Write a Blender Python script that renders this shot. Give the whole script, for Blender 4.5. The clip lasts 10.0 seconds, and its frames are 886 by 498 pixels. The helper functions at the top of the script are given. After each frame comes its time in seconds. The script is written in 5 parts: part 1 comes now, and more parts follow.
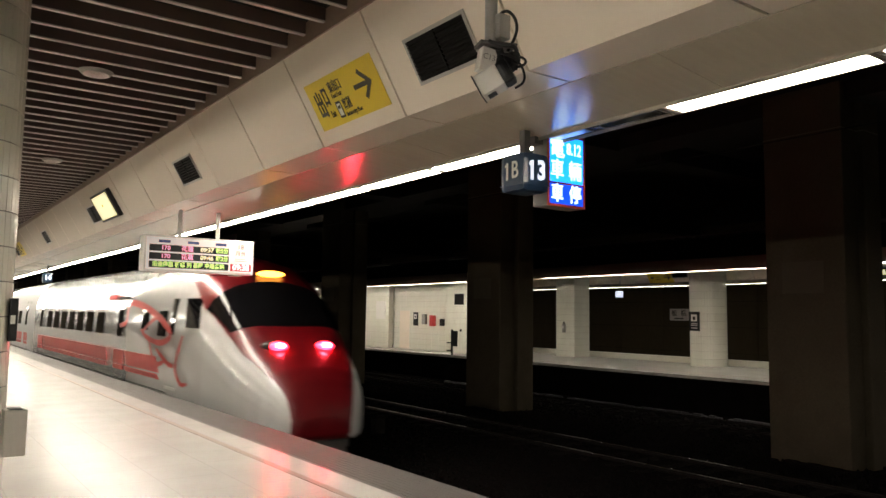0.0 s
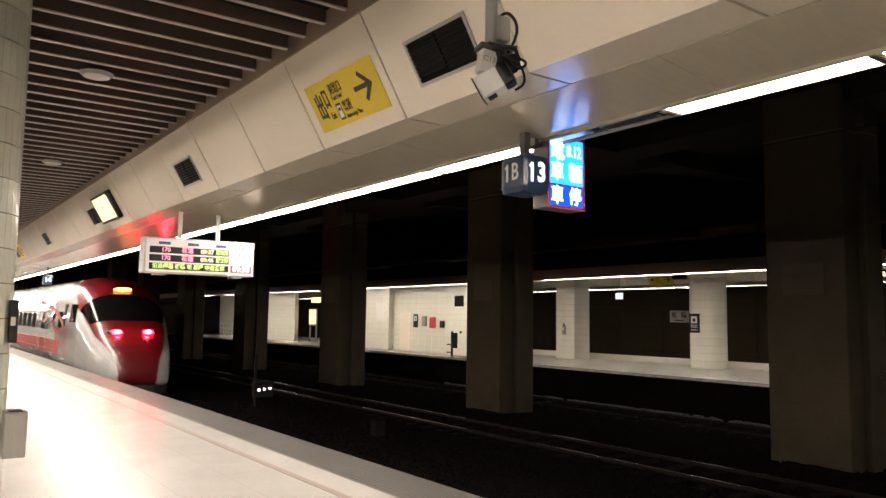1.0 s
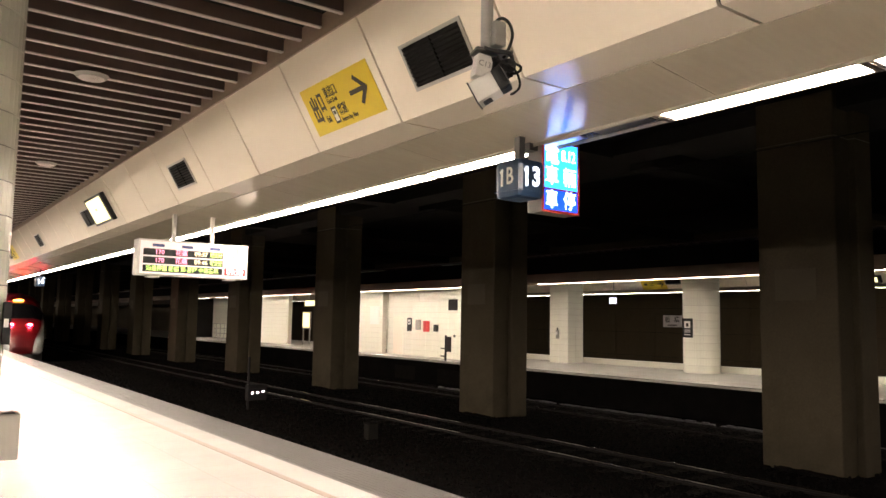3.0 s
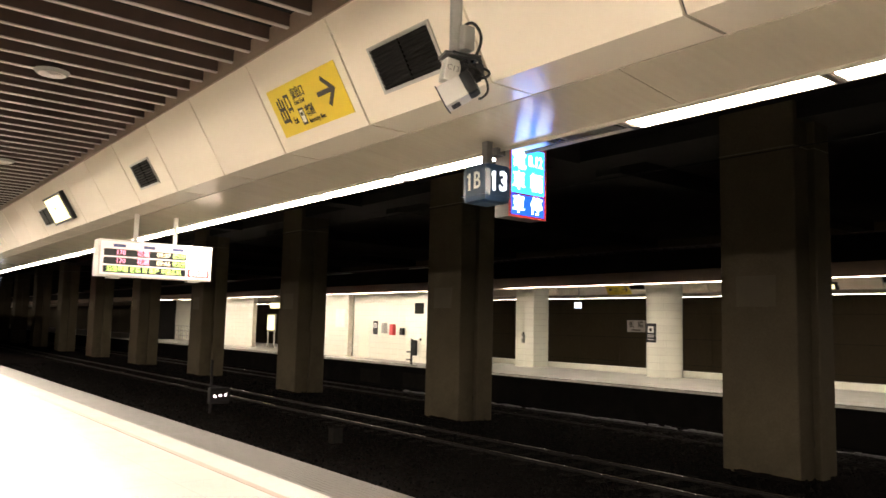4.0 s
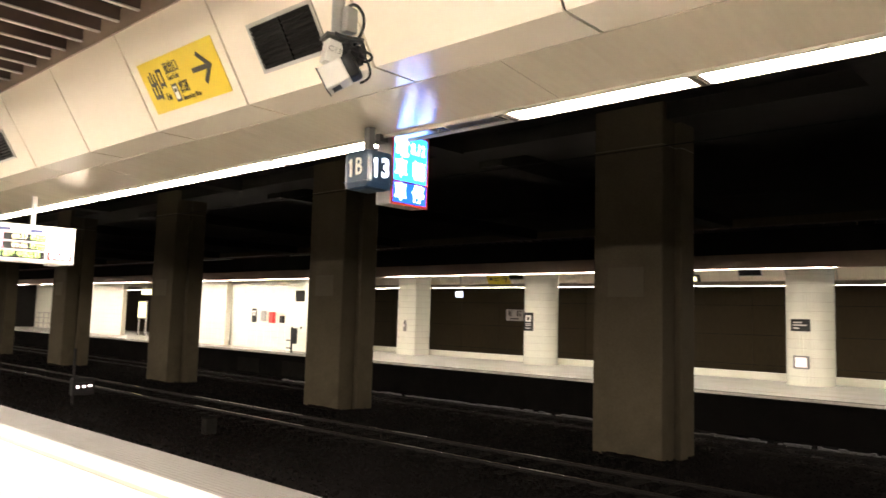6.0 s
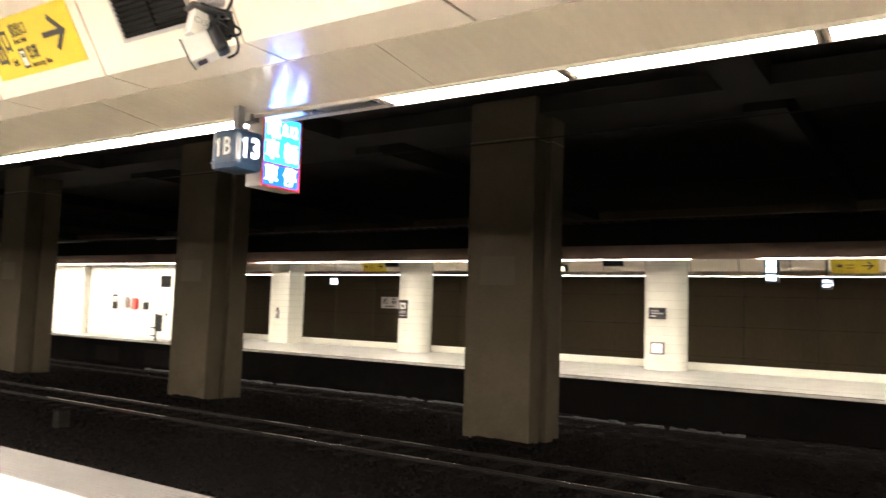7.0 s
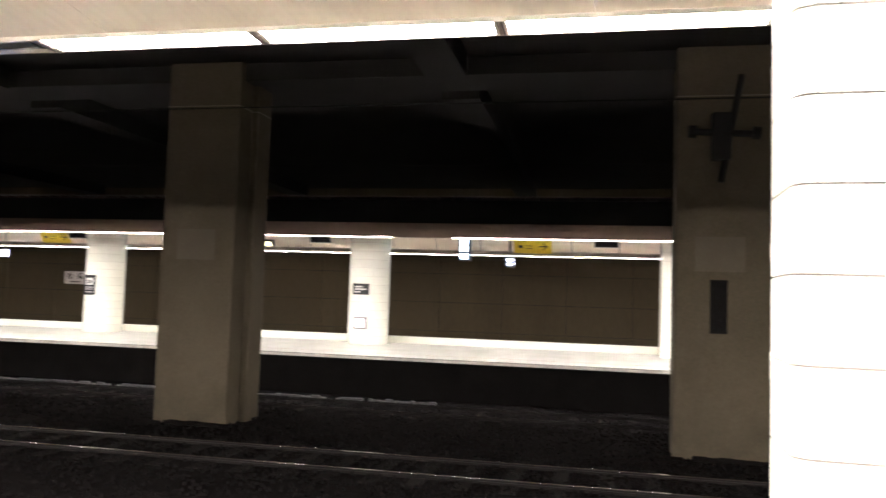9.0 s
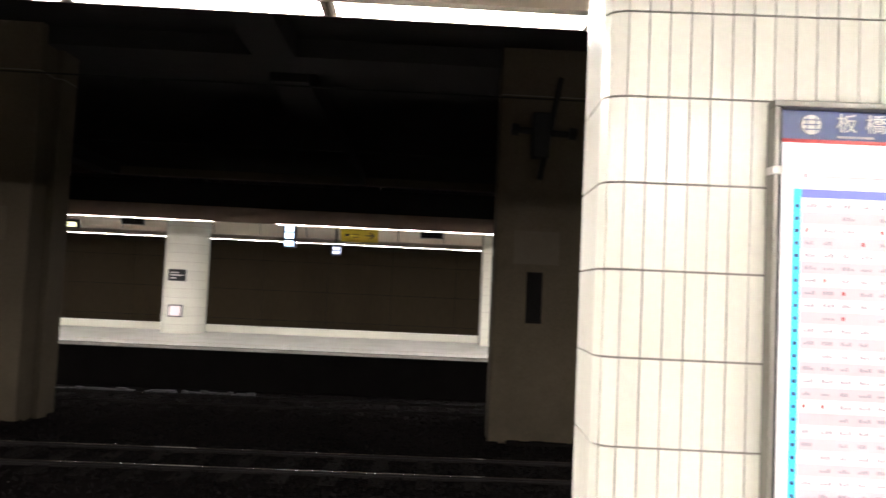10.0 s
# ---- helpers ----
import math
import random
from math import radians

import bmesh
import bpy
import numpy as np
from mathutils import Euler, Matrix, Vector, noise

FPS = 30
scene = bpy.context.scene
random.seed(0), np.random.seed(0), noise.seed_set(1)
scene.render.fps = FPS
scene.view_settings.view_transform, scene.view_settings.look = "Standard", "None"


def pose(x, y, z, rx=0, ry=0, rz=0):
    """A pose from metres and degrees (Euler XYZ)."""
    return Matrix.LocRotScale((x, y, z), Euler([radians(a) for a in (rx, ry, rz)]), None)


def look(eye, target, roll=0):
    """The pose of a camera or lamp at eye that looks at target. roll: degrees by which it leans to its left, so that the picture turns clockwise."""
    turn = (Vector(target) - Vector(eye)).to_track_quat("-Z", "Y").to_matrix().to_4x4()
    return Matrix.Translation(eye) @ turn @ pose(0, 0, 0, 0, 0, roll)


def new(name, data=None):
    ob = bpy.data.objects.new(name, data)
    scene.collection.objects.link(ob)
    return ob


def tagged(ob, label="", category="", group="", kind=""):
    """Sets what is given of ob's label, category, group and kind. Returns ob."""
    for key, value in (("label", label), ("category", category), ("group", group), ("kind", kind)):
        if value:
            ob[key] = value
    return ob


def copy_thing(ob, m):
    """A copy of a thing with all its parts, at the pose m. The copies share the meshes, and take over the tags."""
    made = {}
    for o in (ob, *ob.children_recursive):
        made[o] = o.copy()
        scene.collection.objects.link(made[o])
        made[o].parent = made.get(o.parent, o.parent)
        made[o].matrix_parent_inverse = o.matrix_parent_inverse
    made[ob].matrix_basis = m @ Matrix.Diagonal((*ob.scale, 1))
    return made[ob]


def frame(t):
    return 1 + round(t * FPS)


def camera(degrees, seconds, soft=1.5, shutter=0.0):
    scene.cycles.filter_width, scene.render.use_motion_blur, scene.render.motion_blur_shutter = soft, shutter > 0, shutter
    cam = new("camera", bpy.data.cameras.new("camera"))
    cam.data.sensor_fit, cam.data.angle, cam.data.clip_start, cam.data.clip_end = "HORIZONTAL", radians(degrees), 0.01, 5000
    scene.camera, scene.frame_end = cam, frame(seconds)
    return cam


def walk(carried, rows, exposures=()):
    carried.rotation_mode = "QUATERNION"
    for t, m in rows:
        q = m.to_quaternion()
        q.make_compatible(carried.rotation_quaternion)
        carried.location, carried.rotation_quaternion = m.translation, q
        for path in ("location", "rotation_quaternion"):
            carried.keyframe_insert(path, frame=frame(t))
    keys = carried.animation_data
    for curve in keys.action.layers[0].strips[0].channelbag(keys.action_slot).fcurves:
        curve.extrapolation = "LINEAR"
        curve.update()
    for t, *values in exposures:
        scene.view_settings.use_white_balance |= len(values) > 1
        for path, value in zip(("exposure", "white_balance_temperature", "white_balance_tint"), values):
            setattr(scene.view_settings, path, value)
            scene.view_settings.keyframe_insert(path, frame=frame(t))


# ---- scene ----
cam = camera(60.7, 10.0, shutter=0.5)
PATH = [
    (0, (-0.228, 0.611, 1.516), (0.935, 2.228, 1.693), 0.8),
    (0.5, (-0.228, 0.61, 1.52), (0.933, 2.229, 1.696), 0.8),
    (1, (-0.231, 0.609, 1.515), (0.932, 2.226, 1.697), 0.8),
    (1.5, (-0.231, 0.605, 1.516), (0.933, 2.221, 1.703), 0.9),
    (2, (-0.233, 0.603, 1.515), (0.933, 2.217, 1.705), 1.0),
    (3.5, (-0.243, 0.602, 1.513), (0.952, 2.194, 1.709), 1.1),
    (4, (-0.231, 0.61, 1.517), (1.012, 2.163, 1.72), 1.4),
    (4.5, (-0.22, 0.618, 1.517), (1.067, 2.136, 1.72), 1.3),
    (5, (-0.213, 0.619, 1.517), (1.127, 2.089, 1.718), 1.4),
    (6.5, (-0.165, 0.613, 1.507), (1.395, 1.853, 1.675), 1.8),
    (7, (-0.142, 0.609, 1.502), (1.527, 1.699, 1.661), 1.9),
    (7.5, (-0.133, 0.59, 1.498), (1.626, 1.53, 1.655), 1.7),
    (8, (-0.066, 0.561, 1.502), (1.759, 1.363, 1.654), 1.7),
    (8.5, (-0.007, 0.554, 1.501), (1.891, 1.17, 1.64), 1.9),
    (9, (0.052, 0.544, 1.509), (2.008, 0.941, 1.629), 1.8),
    (9.5, (0.097, 0.523, 1.513), (2.087, 0.694, 1.629), 2.4),
    (9.6, (0.106, 0.522, 1.514), (2.098, 0.649, 1.627), 2.6),
    (10, (0.129, 0.522, 1.513), (2.125, 0.467, 1.621), 2.6),
]
walk(cam, [(t, look(e, g, r)) for t, e, g, r in PATH],
     exposures=[(0.0, -1.2, 6450, 8), (1.0, -0.75, 6500, 12), (2.0, -0.4, 6650, 15), (3.5, -0.2, 6750, 13), (4.5, 0.1, 6800, 10), (6.5, 0.6, 6500, 11), (8.0, 1.25, 6150, 12), (9.0, 1.3, 5850, 14), (9.5, 0.8, 5750, 14), (10.0, 0.12, 5800, 14)])

# ---- light: an underground hall, lit by its own lamps alone ----
world = bpy.data.worlds.new("world")
world.use_nodes = True
world.node_tree.nodes["Background"].inputs[0].default_value = (0.0, 0.0, 0.0, 1)
scene.world = world
LAMP = 115.0   # strength of the strip lamps over the platform edges


# ---- materials ----
def material(name, base, rough=0.5, metal=0.0, vary=0.12, scale=6.0, grain=60.0, bump=0.1, stretch=(1, 1, 1), coat=0.0, dark=None, amount=0.0, random_tint=0.0, spec=0.5):
    """Base colour with variation at two scales, roughness variation and fine relief."""
    m = bpy.data.materials.new(name)
    m.use_nodes = True
    n, l = m.node_tree.nodes, m.node_tree.links
    b = n["Principled BSDF"]
    b.inputs["Roughness"].default_value, b.inputs["Metallic"].default_value = rough, metal
    b.inputs["Coat Weight"].default_value, b.inputs["Specular IOR Level"].default_value = coat, spec
    tc = n.new("ShaderNodeTexCoord")
    mp = n.new("ShaderNodeMapping")
    mp.inputs["Scale"].default_value = stretch
    l.new(tc.outputs["Object"], mp.inputs["Vector"])
    big, fine = n.new("ShaderNodeTexNoise"), n.new("ShaderNodeTexNoise")
    big.inputs["Scale"].default_value, big.inputs["Detail"].default_value = scale, 6
    fine.inputs["Scale"].default_value, fine.inputs["Detail"].default_value = grain, 4
    for q in (big, fine):
        l.new(mp.outputs[0], q.inputs["Vector"])
    add = n.new("ShaderNodeMath")
    add.operation = "MULTIPLY_ADD"
    add.inputs[1].default_value = 0.5
    l.new(fine.outputs[0], add.inputs[0])
    half = n.new("ShaderNodeMath")
    half.operation = "MULTIPLY"
    half.inputs[1].default_value = 0.5
    l.new(big.outputs[0], half.inputs[0])
    l.new(half.outputs[0], add.inputs[2])
    ramp = n.new("ShaderNodeMapRange")
    ramp.inputs["From Min"].default_value, ramp.inputs["From Max"].default_value = 0.3, 0.7
    ramp.inputs["To Min"].default_value, ramp.inputs["To Max"].default_value = 1 - vary, 1 + vary
    l.new(add.outputs[0], ramp.inputs["Value"])
    last = ramp.outputs[0]
    if random_tint:
        oi = n.new("ShaderNodeObjectInfo")
        rr = n.new("ShaderNodeMapRange")
        rr.inputs["To Min"].default_value, rr.inputs["To Max"].default_value = 1 - random_tint, 1 + random_tint
        l.new(oi.outputs["Random"], rr.inputs["Value"])
        mu = n.new("ShaderNodeMath")
        mu.operation = "MULTIPLY"
        l.new(last, mu.inputs[0])
        l.new(rr.outputs[0], mu.inputs[1])
        last = mu.outputs[0]
    mix = n.new("ShaderNodeVectorMath")
    mix.operation = "SCALE"
    mix.inputs[0].default_value = base[:3]
    l.new(last, mix.inputs["Scale"])
    colour = mix.outputs[0]
    if dark:
        st = n.new("ShaderNodeTexNoise")
        st.inputs["Scale"].default_value, st.inputs["Detail"].default_value, st.inputs["Roughness"].default_value = scale * 0.35, 8, 0.7
        l.new(mp.outputs[0], st.inputs["Vector"])
        sr = n.new("ShaderNodeMapRange")
        sr.inputs["From Min"].default_value, sr.inputs["From Max"].default_value, sr.inputs["To Max"].default_value = 0.48, 0.7, amount
        l.new(st.outputs[0], sr.inputs["Value"])
        mx = n.new("ShaderNodeMix")
        mx.data_type = "RGBA"
        mx.inputs[7].default_value = (*dark, 1)
        l.new(sr.outputs[0], mx.inputs[0])
        l.new(colour, mx.inputs[6])
        colour = mx.outputs[2]
    l.new(colour, b.inputs["Base Color"])
    rv = n.new("ShaderNodeMapRange")
    rv.inputs["To Min"].default_value, rv.inputs["To Max"].default_value = rough * 0.8, min(1, rough * 1.25)
    l.new(big.outputs[0], rv.inputs["Value"])
    l.new(rv.outputs[0], b.inputs["Roughness"])
    if bump:
        bp = n.new("ShaderNodeBump")
        bp.inputs["Strength"].default_value, bp.inputs["Distance"].default_value = bump, 0.01
        l.new(fine.outputs[0], bp.inputs["Height"])
        l.new(bp.outputs[0], b.inputs["Normal"])
    return m


def glowing(name, colour, strength):
    m = bpy.data.materials.new(name)
    m.use_nodes = True
    b = m.node_tree.nodes["Principled BSDF"]
    b.inputs["Base Color"].default_value = (*[c * 0.6 for c in colour], 1)
    b.inputs["Emission Color"].default_value = (*colour, 1)
    b.inputs["Emission Strength"].default_value = strength
    b.inputs["Roughness"].default_value = 0.35
    return m


M_FLOOR = material("polished_stone", (0.51, 0.495, 0.47), 0.24, spec=0.27, vary=0.05, scale=1.5, grain=140, bump=0.01)
def add_joints(m, size, tone):
    """Fine joints of square paving slabs in the colour and the relief."""
    n, l = m.node_tree.nodes, m.node_tree.links
    b = n["Principled BSDF"]
    old = b.inputs["Base Color"].links[0].from_socket
    tc = n.new("ShaderNodeTexCoord")
    br = n.new("ShaderNodeTexBrick")
    br.offset = 0.0
    br.inputs["Color1"].default_value = (1, 1, 1, 1)
    br.inputs["Color2"].default_value = (1, 1, 1, 1)
    br.inputs["Mortar"].default_value = (tone, tone, tone, 1)
    br.inputs["Scale"].default_value, br.inputs["Mortar Size"].default_value = 1.0, 0.003
    br.inputs["Brick Width"].default_value, br.inputs["Row Height"].default_value = size, size
    l.new(tc.outputs["Object"], br.inputs["Vector"])
    mx = n.new("ShaderNodeMix")
    mx.data_type, mx.blend_type = "RGBA", "MULTIPLY"
    mx.inputs[0].default_value = 1.0
    l.new(old, mx.inputs[6])
    l.new(br.outputs["Color"], mx.inputs[7])
    l.new(mx.outputs[2], b.inputs["Base Color"])


add_joints(M_FLOOR, 0.6, 0.8)
M_BAND = material("grey_granite", (0.085, 0.08, 0.075), 0.5, vary=0.25, scale=3, grain=180, bump=0.2, spec=0.15)
M_BANDB = material("brown_stone", (0.2, 0.15, 0.115), 0.5, vary=0.25, scale=4, grain=120, bump=0.05)
# Concrete taken almost to black; the colour holds the shade under the rim.
M_FACE = material("shade_dark_concrete", (0.008, 0.0073, 0.007), 0.85, vary=0.3, scale=2, grain=40, bump=0.4, dark=(0.005, 0.0045, 0.0045), amount=0.8, spec=0.0)
M_PANEL = material("cream_enamel_panel", (0.88, 0.79, 0.67), 0.2, vary=0.01, scale=1.2, grain=40, bump=0.012)
M_SOFFIT = material("beige_metal_soffit", (0.57, 0.505, 0.4), 0.18, metal=0.15, vary=0.07, scale=1.5, grain=9, bump=0.02, stretch=(0.3, 2.5, 1))
M_GAP = material("dark_joint", (0.09, 0.075, 0.06), 0.7, bump=0)
M_SLAT = material("brown_slat", (0.075, 0.047, 0.04), 0.45, vary=0.12, scale=3, grain=50, bump=0.03)
M_RETURN = material("dull_beige_strip", (0.3, 0.22, 0.17), 0.55, vary=0.12, scale=3, grain=30, bump=0.04)
M_SLATLIP = material("pale_slat_edge", (0.55, 0.5, 0.48), 0.35, metal=0.2, vary=0.06, scale=3, grain=50, bump=0.02)
M_LOUVRE = material("dark_louvre_metal", (0.004, 0.0038, 0.0036), 0.4, spec=0.12, vary=0.15, scale=6, grain=60, bump=0.03)
M_POLE = material("dark_pole_paint", (0.09, 0.085, 0.08), 0.5, vary=0.12, scale=6, grain=60, bump=0.03)
M_SIGNCASE = material("grey_sign_case", (0.16, 0.155, 0.15), 0.45, vary=0.1, scale=5, grain=60, bump=0.03)
M_LIP = material("pale_stone_lip", (0.55, 0.53, 0.48), 0.5, vary=0.15, scale=3, grain=60, bump=0.1, dark=(0.2, 0.18, 0.15), amount=0.6)
M_GUTTER = material("wet_gutter_concrete", (0.06, 0.058, 0.06), 0.45, vary=0.5, scale=4, grain=30, bump=0.4, dark=(0.04, 0.038, 0.038), amount=0.8)
M_VOID = material("black_paint", (0.012, 0.011, 0.011), 0.8, vary=0.2, bump=0.05, spec=0.1)
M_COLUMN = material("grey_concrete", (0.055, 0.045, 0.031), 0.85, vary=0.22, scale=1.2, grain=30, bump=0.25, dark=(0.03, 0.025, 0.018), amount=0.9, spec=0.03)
M_PATCH = material("repair_mortar", (0.066, 0.055, 0.04), 0.9, vary=0.15, scale=2, grain=40, bump=0.15, dark=(0.055, 0.045, 0.032), amount=0.9, spec=0.12)
# Concrete lowered to near black, so the colour carries the unlit ceiling's dark.
M_SLAB = material("dimmed_tunnel_concrete", (0.016, 0.0145, 0.014), 0.9, vary=0.25, scale=0.6, grain=20, bump=0.3, dark=(0.007, 0.0065, 0.0065), amount=0.7, spec=0.08)
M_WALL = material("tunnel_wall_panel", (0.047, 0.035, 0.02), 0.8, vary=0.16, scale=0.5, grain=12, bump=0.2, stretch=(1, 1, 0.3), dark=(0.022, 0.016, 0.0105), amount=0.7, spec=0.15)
M_FASCIA = material("brown_fascia", (0.2, 0.135, 0.095), 0.6, vary=0.15, scale=2, grain=25, bump=0.1, stretch=(1, 0.3, 1), dark=(0.08, 0.055, 0.04), amount=0.6)
# Track pit's shade put into the stone, rail-side and sleeper colours, near black.
M_SHADED_BALLAST = material("ballast", (0.0055, 0.0048, 0.0046), 0.95, vary=0.5, scale=9, grain=45, bump=1.0, dark=(0.0035, 0.003, 0.003), amount=0.8, spec=0.0)
M_SHADED_STONE = material("ballast_stone", (0.0055, 0.0048, 0.0046), 1.0, vary=0.4, scale=8, grain=60, bump=0.5, spec=0.0)
M_RAIL = material("rail_steel", (0.006, 0.0045, 0.004), 0.75, metal=0.1, vary=0.2, scale=6, grain=80, bump=0.1, spec=0.15)
M_RAILTOP = material("worn_rail_head", (0.75, 0.74, 0.73), 0.13, metal=1.0, vary=0.05, scale=2, grain=10, bump=0.0, stretch=(1, 0.05, 1))
M_SHADED_SLEEPER = material("sleeper_concrete", (0.012, 0.011, 0.01), 0.9, vary=0.2, scale=5, grain=50, bump=0.3, spec=0.0)
M_TILE = material("ivory_glazed_tile", (0.8, 0.79, 0.69), 0.22, vary=0.04, scale=5, grain=60, bump=0.02, random_tint=0.05)
M_TILEBED = material("tile_grout", (0.24, 0.225, 0.19), 0.85, vary=0.15, scale=10, grain=90, bump=0.2)
M_TILEBED2 = material("pale_tile_grout", (0.52, 0.48, 0.41), 0.85, vary=0.15, scale=10, grain=90, bump=0.2)
M_STEEL = material("brushed_steel", (0.5, 0.48, 0.45), 0.32, metal=1.0, vary=0.08, scale=4, grain=90, bump=0.03, stretch=(8, 8, 0.5))
M_GREY = material("grey_paint", (0.3, 0.29, 0.27), 0.45, vary=0.08, scale=6, grain=70, bump=0.03)
M_WHITE = material("white_paint", (0.74, 0.72, 0.68), 0.35, vary=0.04, scale=4, grain=60, bump=0.02)
M_BLACK = material("black_plastic", (0.013, 0.013, 0.014), 0.4, vary=0.15, scale=8, grain=70, bump=0.05, spec=0.3)
M_YELLOW = material("yellow_sign_film", (0.66, 0.48, 0.012), 0.4, vary=0.03, scale=4, grain=50, bump=0.01)
M_INK = material("black_ink", (0.022, 0.013, 0.008), 0.5, vary=0.05, bump=0)
M_NAVY = material("navy_enamel", (0.014, 0.034, 0.075), 0.3, vary=0.08, scale=6, grain=60, bump=0.02)
M_BLUEP = material("blue_print", (0.05, 0.07, 0.2), 0.35, vary=0.03, bump=0)
M_REDP = material("red_print", (0.55, 0.05, 0.05), 0.4, vary=0.05, bump=0)
M_TRAINW = material("white_train_paint", (0.4, 0.4, 0.395), 0.16, vary=0.03, scale=1.5, grain=30, bump=0.01, coat=0.4)
M_TRAINR = material("red_train_paint", (0.085, 0.002, 0.004), 0.3, vary=0.06, scale=2, grain=30, bump=0.01, coat=0.2)
M_BANDR = material("red_band_paint", (0.34, 0.035, 0.03), 0.45, vary=0.06, scale=2, grain=30, bump=0.01, spec=0.2)
M_GLASS = material("dark_window_glass", (0.003, 0.003, 0.0035), 0.04, vary=0.1, scale=3, bump=0, spec=0.2)
M_UNDER = material("underframe", (0.03, 0.028, 0.026), 0.7, vary=0.3, scale=5, grain=50, bump=0.2)
M_DULLSTEEL = material("dull_steel", (0.26, 0.25, 0.22), 0.45, metal=0.9, vary=0.12, scale=4, grain=90, bump=0.03, stretch=(8, 8, 0.5))
M_TRIM = material("dull_lamp_trim", (0.36, 0.33, 0.28), 0.75, vary=0.1, scale=4, grain=60, bump=0.03, spec=0.1)
M_LAMP = glowing("lamp_diffuser", (1.0, 0.89, 0.74), LAMP)
M_LAMPFAR = glowing("far_lamp_diffuser", (1.0, 0.89, 0.74), LAMP * 0.6)
M_LAMPOFF = material("unlit_lamp_glass", (0.2, 0.22, 0.27), 0.22, metal=0.5, vary=0.3, scale=5, grain=30, bump=0.02)
M_TAIL = glowing("tail_lamp_red", (1.0, 0.035, 0.06), 600.0)
M_TAILRIM = glowing("tail_lamp_lens", (1.0, 0.008, 0.02), 90.0)
M_AMBER = glowing("amber_lamp", (1.0, 0.42, 0.05), 22.0)
M_BLUE = glowing("blue_sign_light", (0.005, 0.06, 0.9), 3.0)
M_BLUEUP = glowing("bright_blue_sign_light", (0.01, 0.2, 1.0), 7.0)
M_CYAN = glowing("sign_letter_light", (0.7, 0.9, 1.0), 5.0)
M_LETTER = glowing("white_letter_light", (0.85, 0.9, 1.0), 2.4)
M_LED_R = glowing("led_red", (1.0, 0.3, 0.45), 2.2)
M_LED_Y = glowing("led_amber", (1.0, 0.82, 0.5), 1.9)
M_LED_G = glowing("led_green", (0.68, 1.0, 0.25), 1.7)
M_BOARDW = glowing("lit_board_face", (1.0, 0.88, 0.84), 0.6)
M_BOXLIT = glowing("lit_poster_face", (1.0, 0.9, 0.5), 2.0)
M_SIGNAL = glowing("signal_lamp", (1.0, 0.72, 0.76), 16.0)
M_SCREEN = glowing("clock_screen", (0.75, 0.8, 1.0), 2.5)
M_MAPW = glowing("lit_map_face", (1.0, 0.97, 0.92), 0.6)
M_MAPC = glowing("lit_map_cyan", (0.1, 0.75, 0.95), 0.7)
M_MAPB = glowing("lit_map_violet", (0.25, 0.28, 0.8), 0.35)
M_MAPP = glowing("lit_map_pale", (0.95, 0.76, 0.77), 0.3)
M_MAPT = glowing("lit_map_text", (0.6, 0.5, 0.54), 0.3)
M_CYANP = material("cyan_print", (0.15, 0.7, 0.8), 0.4, vary=0.03, bump=0)
M_PALEP = material("pale_print", (0.55, 0.5, 0.5), 0.4, vary=0.05, bump=0)


# ---- mesh helpers ----
def finish(name, bm, mat, parent=None, label="", smooth=False):
    me = bpy.data.meshes.new(name)
    bm.normal_update()
    bm.to_mesh(me)
    bm.free()
    for q in (mat if isinstance(mat, (list, tuple)) else [mat]):
        me.materials.append(q)
    if smooth:
        for p in me.polygons:
            p.use_smooth = True
    ob = new(name, me)
    if parent is not None:
        ob.parent = parent
    if label:
        ob["label"] = label
    return ob


def part(name, bm, mat, parent, label="", smooth=False):
    return finish(name, bm, mat, parent, label, smooth)


def add_box(bm, lo, hi, bevel=0.0, m=None):
    r = bmesh.ops.create_cube(bm, size=1)
    vs = r["verts"]
    for v in vs:
        v.co = Vector([(lo[i] + hi[i]) / 2 + v.co[i] * (hi[i] - lo[i]) for i in range(3)])
    if bevel:
        es = list({e for v in vs for e in v.link_edges})
        b = bmesh.ops.bevel(bm, geom=es, offset=bevel, segments=2, affect="EDGES", profile=0.6)
        vs = list({v for f in b["faces"] for v in f.verts} | {v for v in vs if v.is_valid})
    if m is not None:
        bmesh.ops.transform(bm, matrix=m, verts=[v for v in vs if v.is_valid])
    return vs


def box(name, lo, hi, mat, parent=None, bevel=0.0, label=""):
    bm = bmesh.new()
    add_box(bm, lo, hi, bevel)
    return finish(name, bm, mat, parent, label)


def quick_boxes(boxes):
    """Many plain boxes (lo, hi) as one bmesh, quickly."""
    vs, fs = [], []
    for lo, hi in boxes:
        k = len(vs)
        vs += [(x, y, z) for z in (lo[2], hi[2]) for y in (lo[1], hi[1]) for x in (lo[0], hi[0])]
        fs += [tuple(k + i for i in f) for f in ((0, 2, 3, 1), (4, 5, 7, 6), (0, 1, 5, 4), (2, 6, 7, 3), (0, 4, 6, 2), (1, 3, 7, 5))]
    return vs, fs


def from_lists(name, vs, fs, mat, parent=None):
    me = bpy.data.meshes.new(name)
    me.from_pydata(vs, [], fs)
    me.materials.append(mat)
    me.update()
    ob = new(name, me)
    if parent is not None:
        ob.parent = parent
    return ob


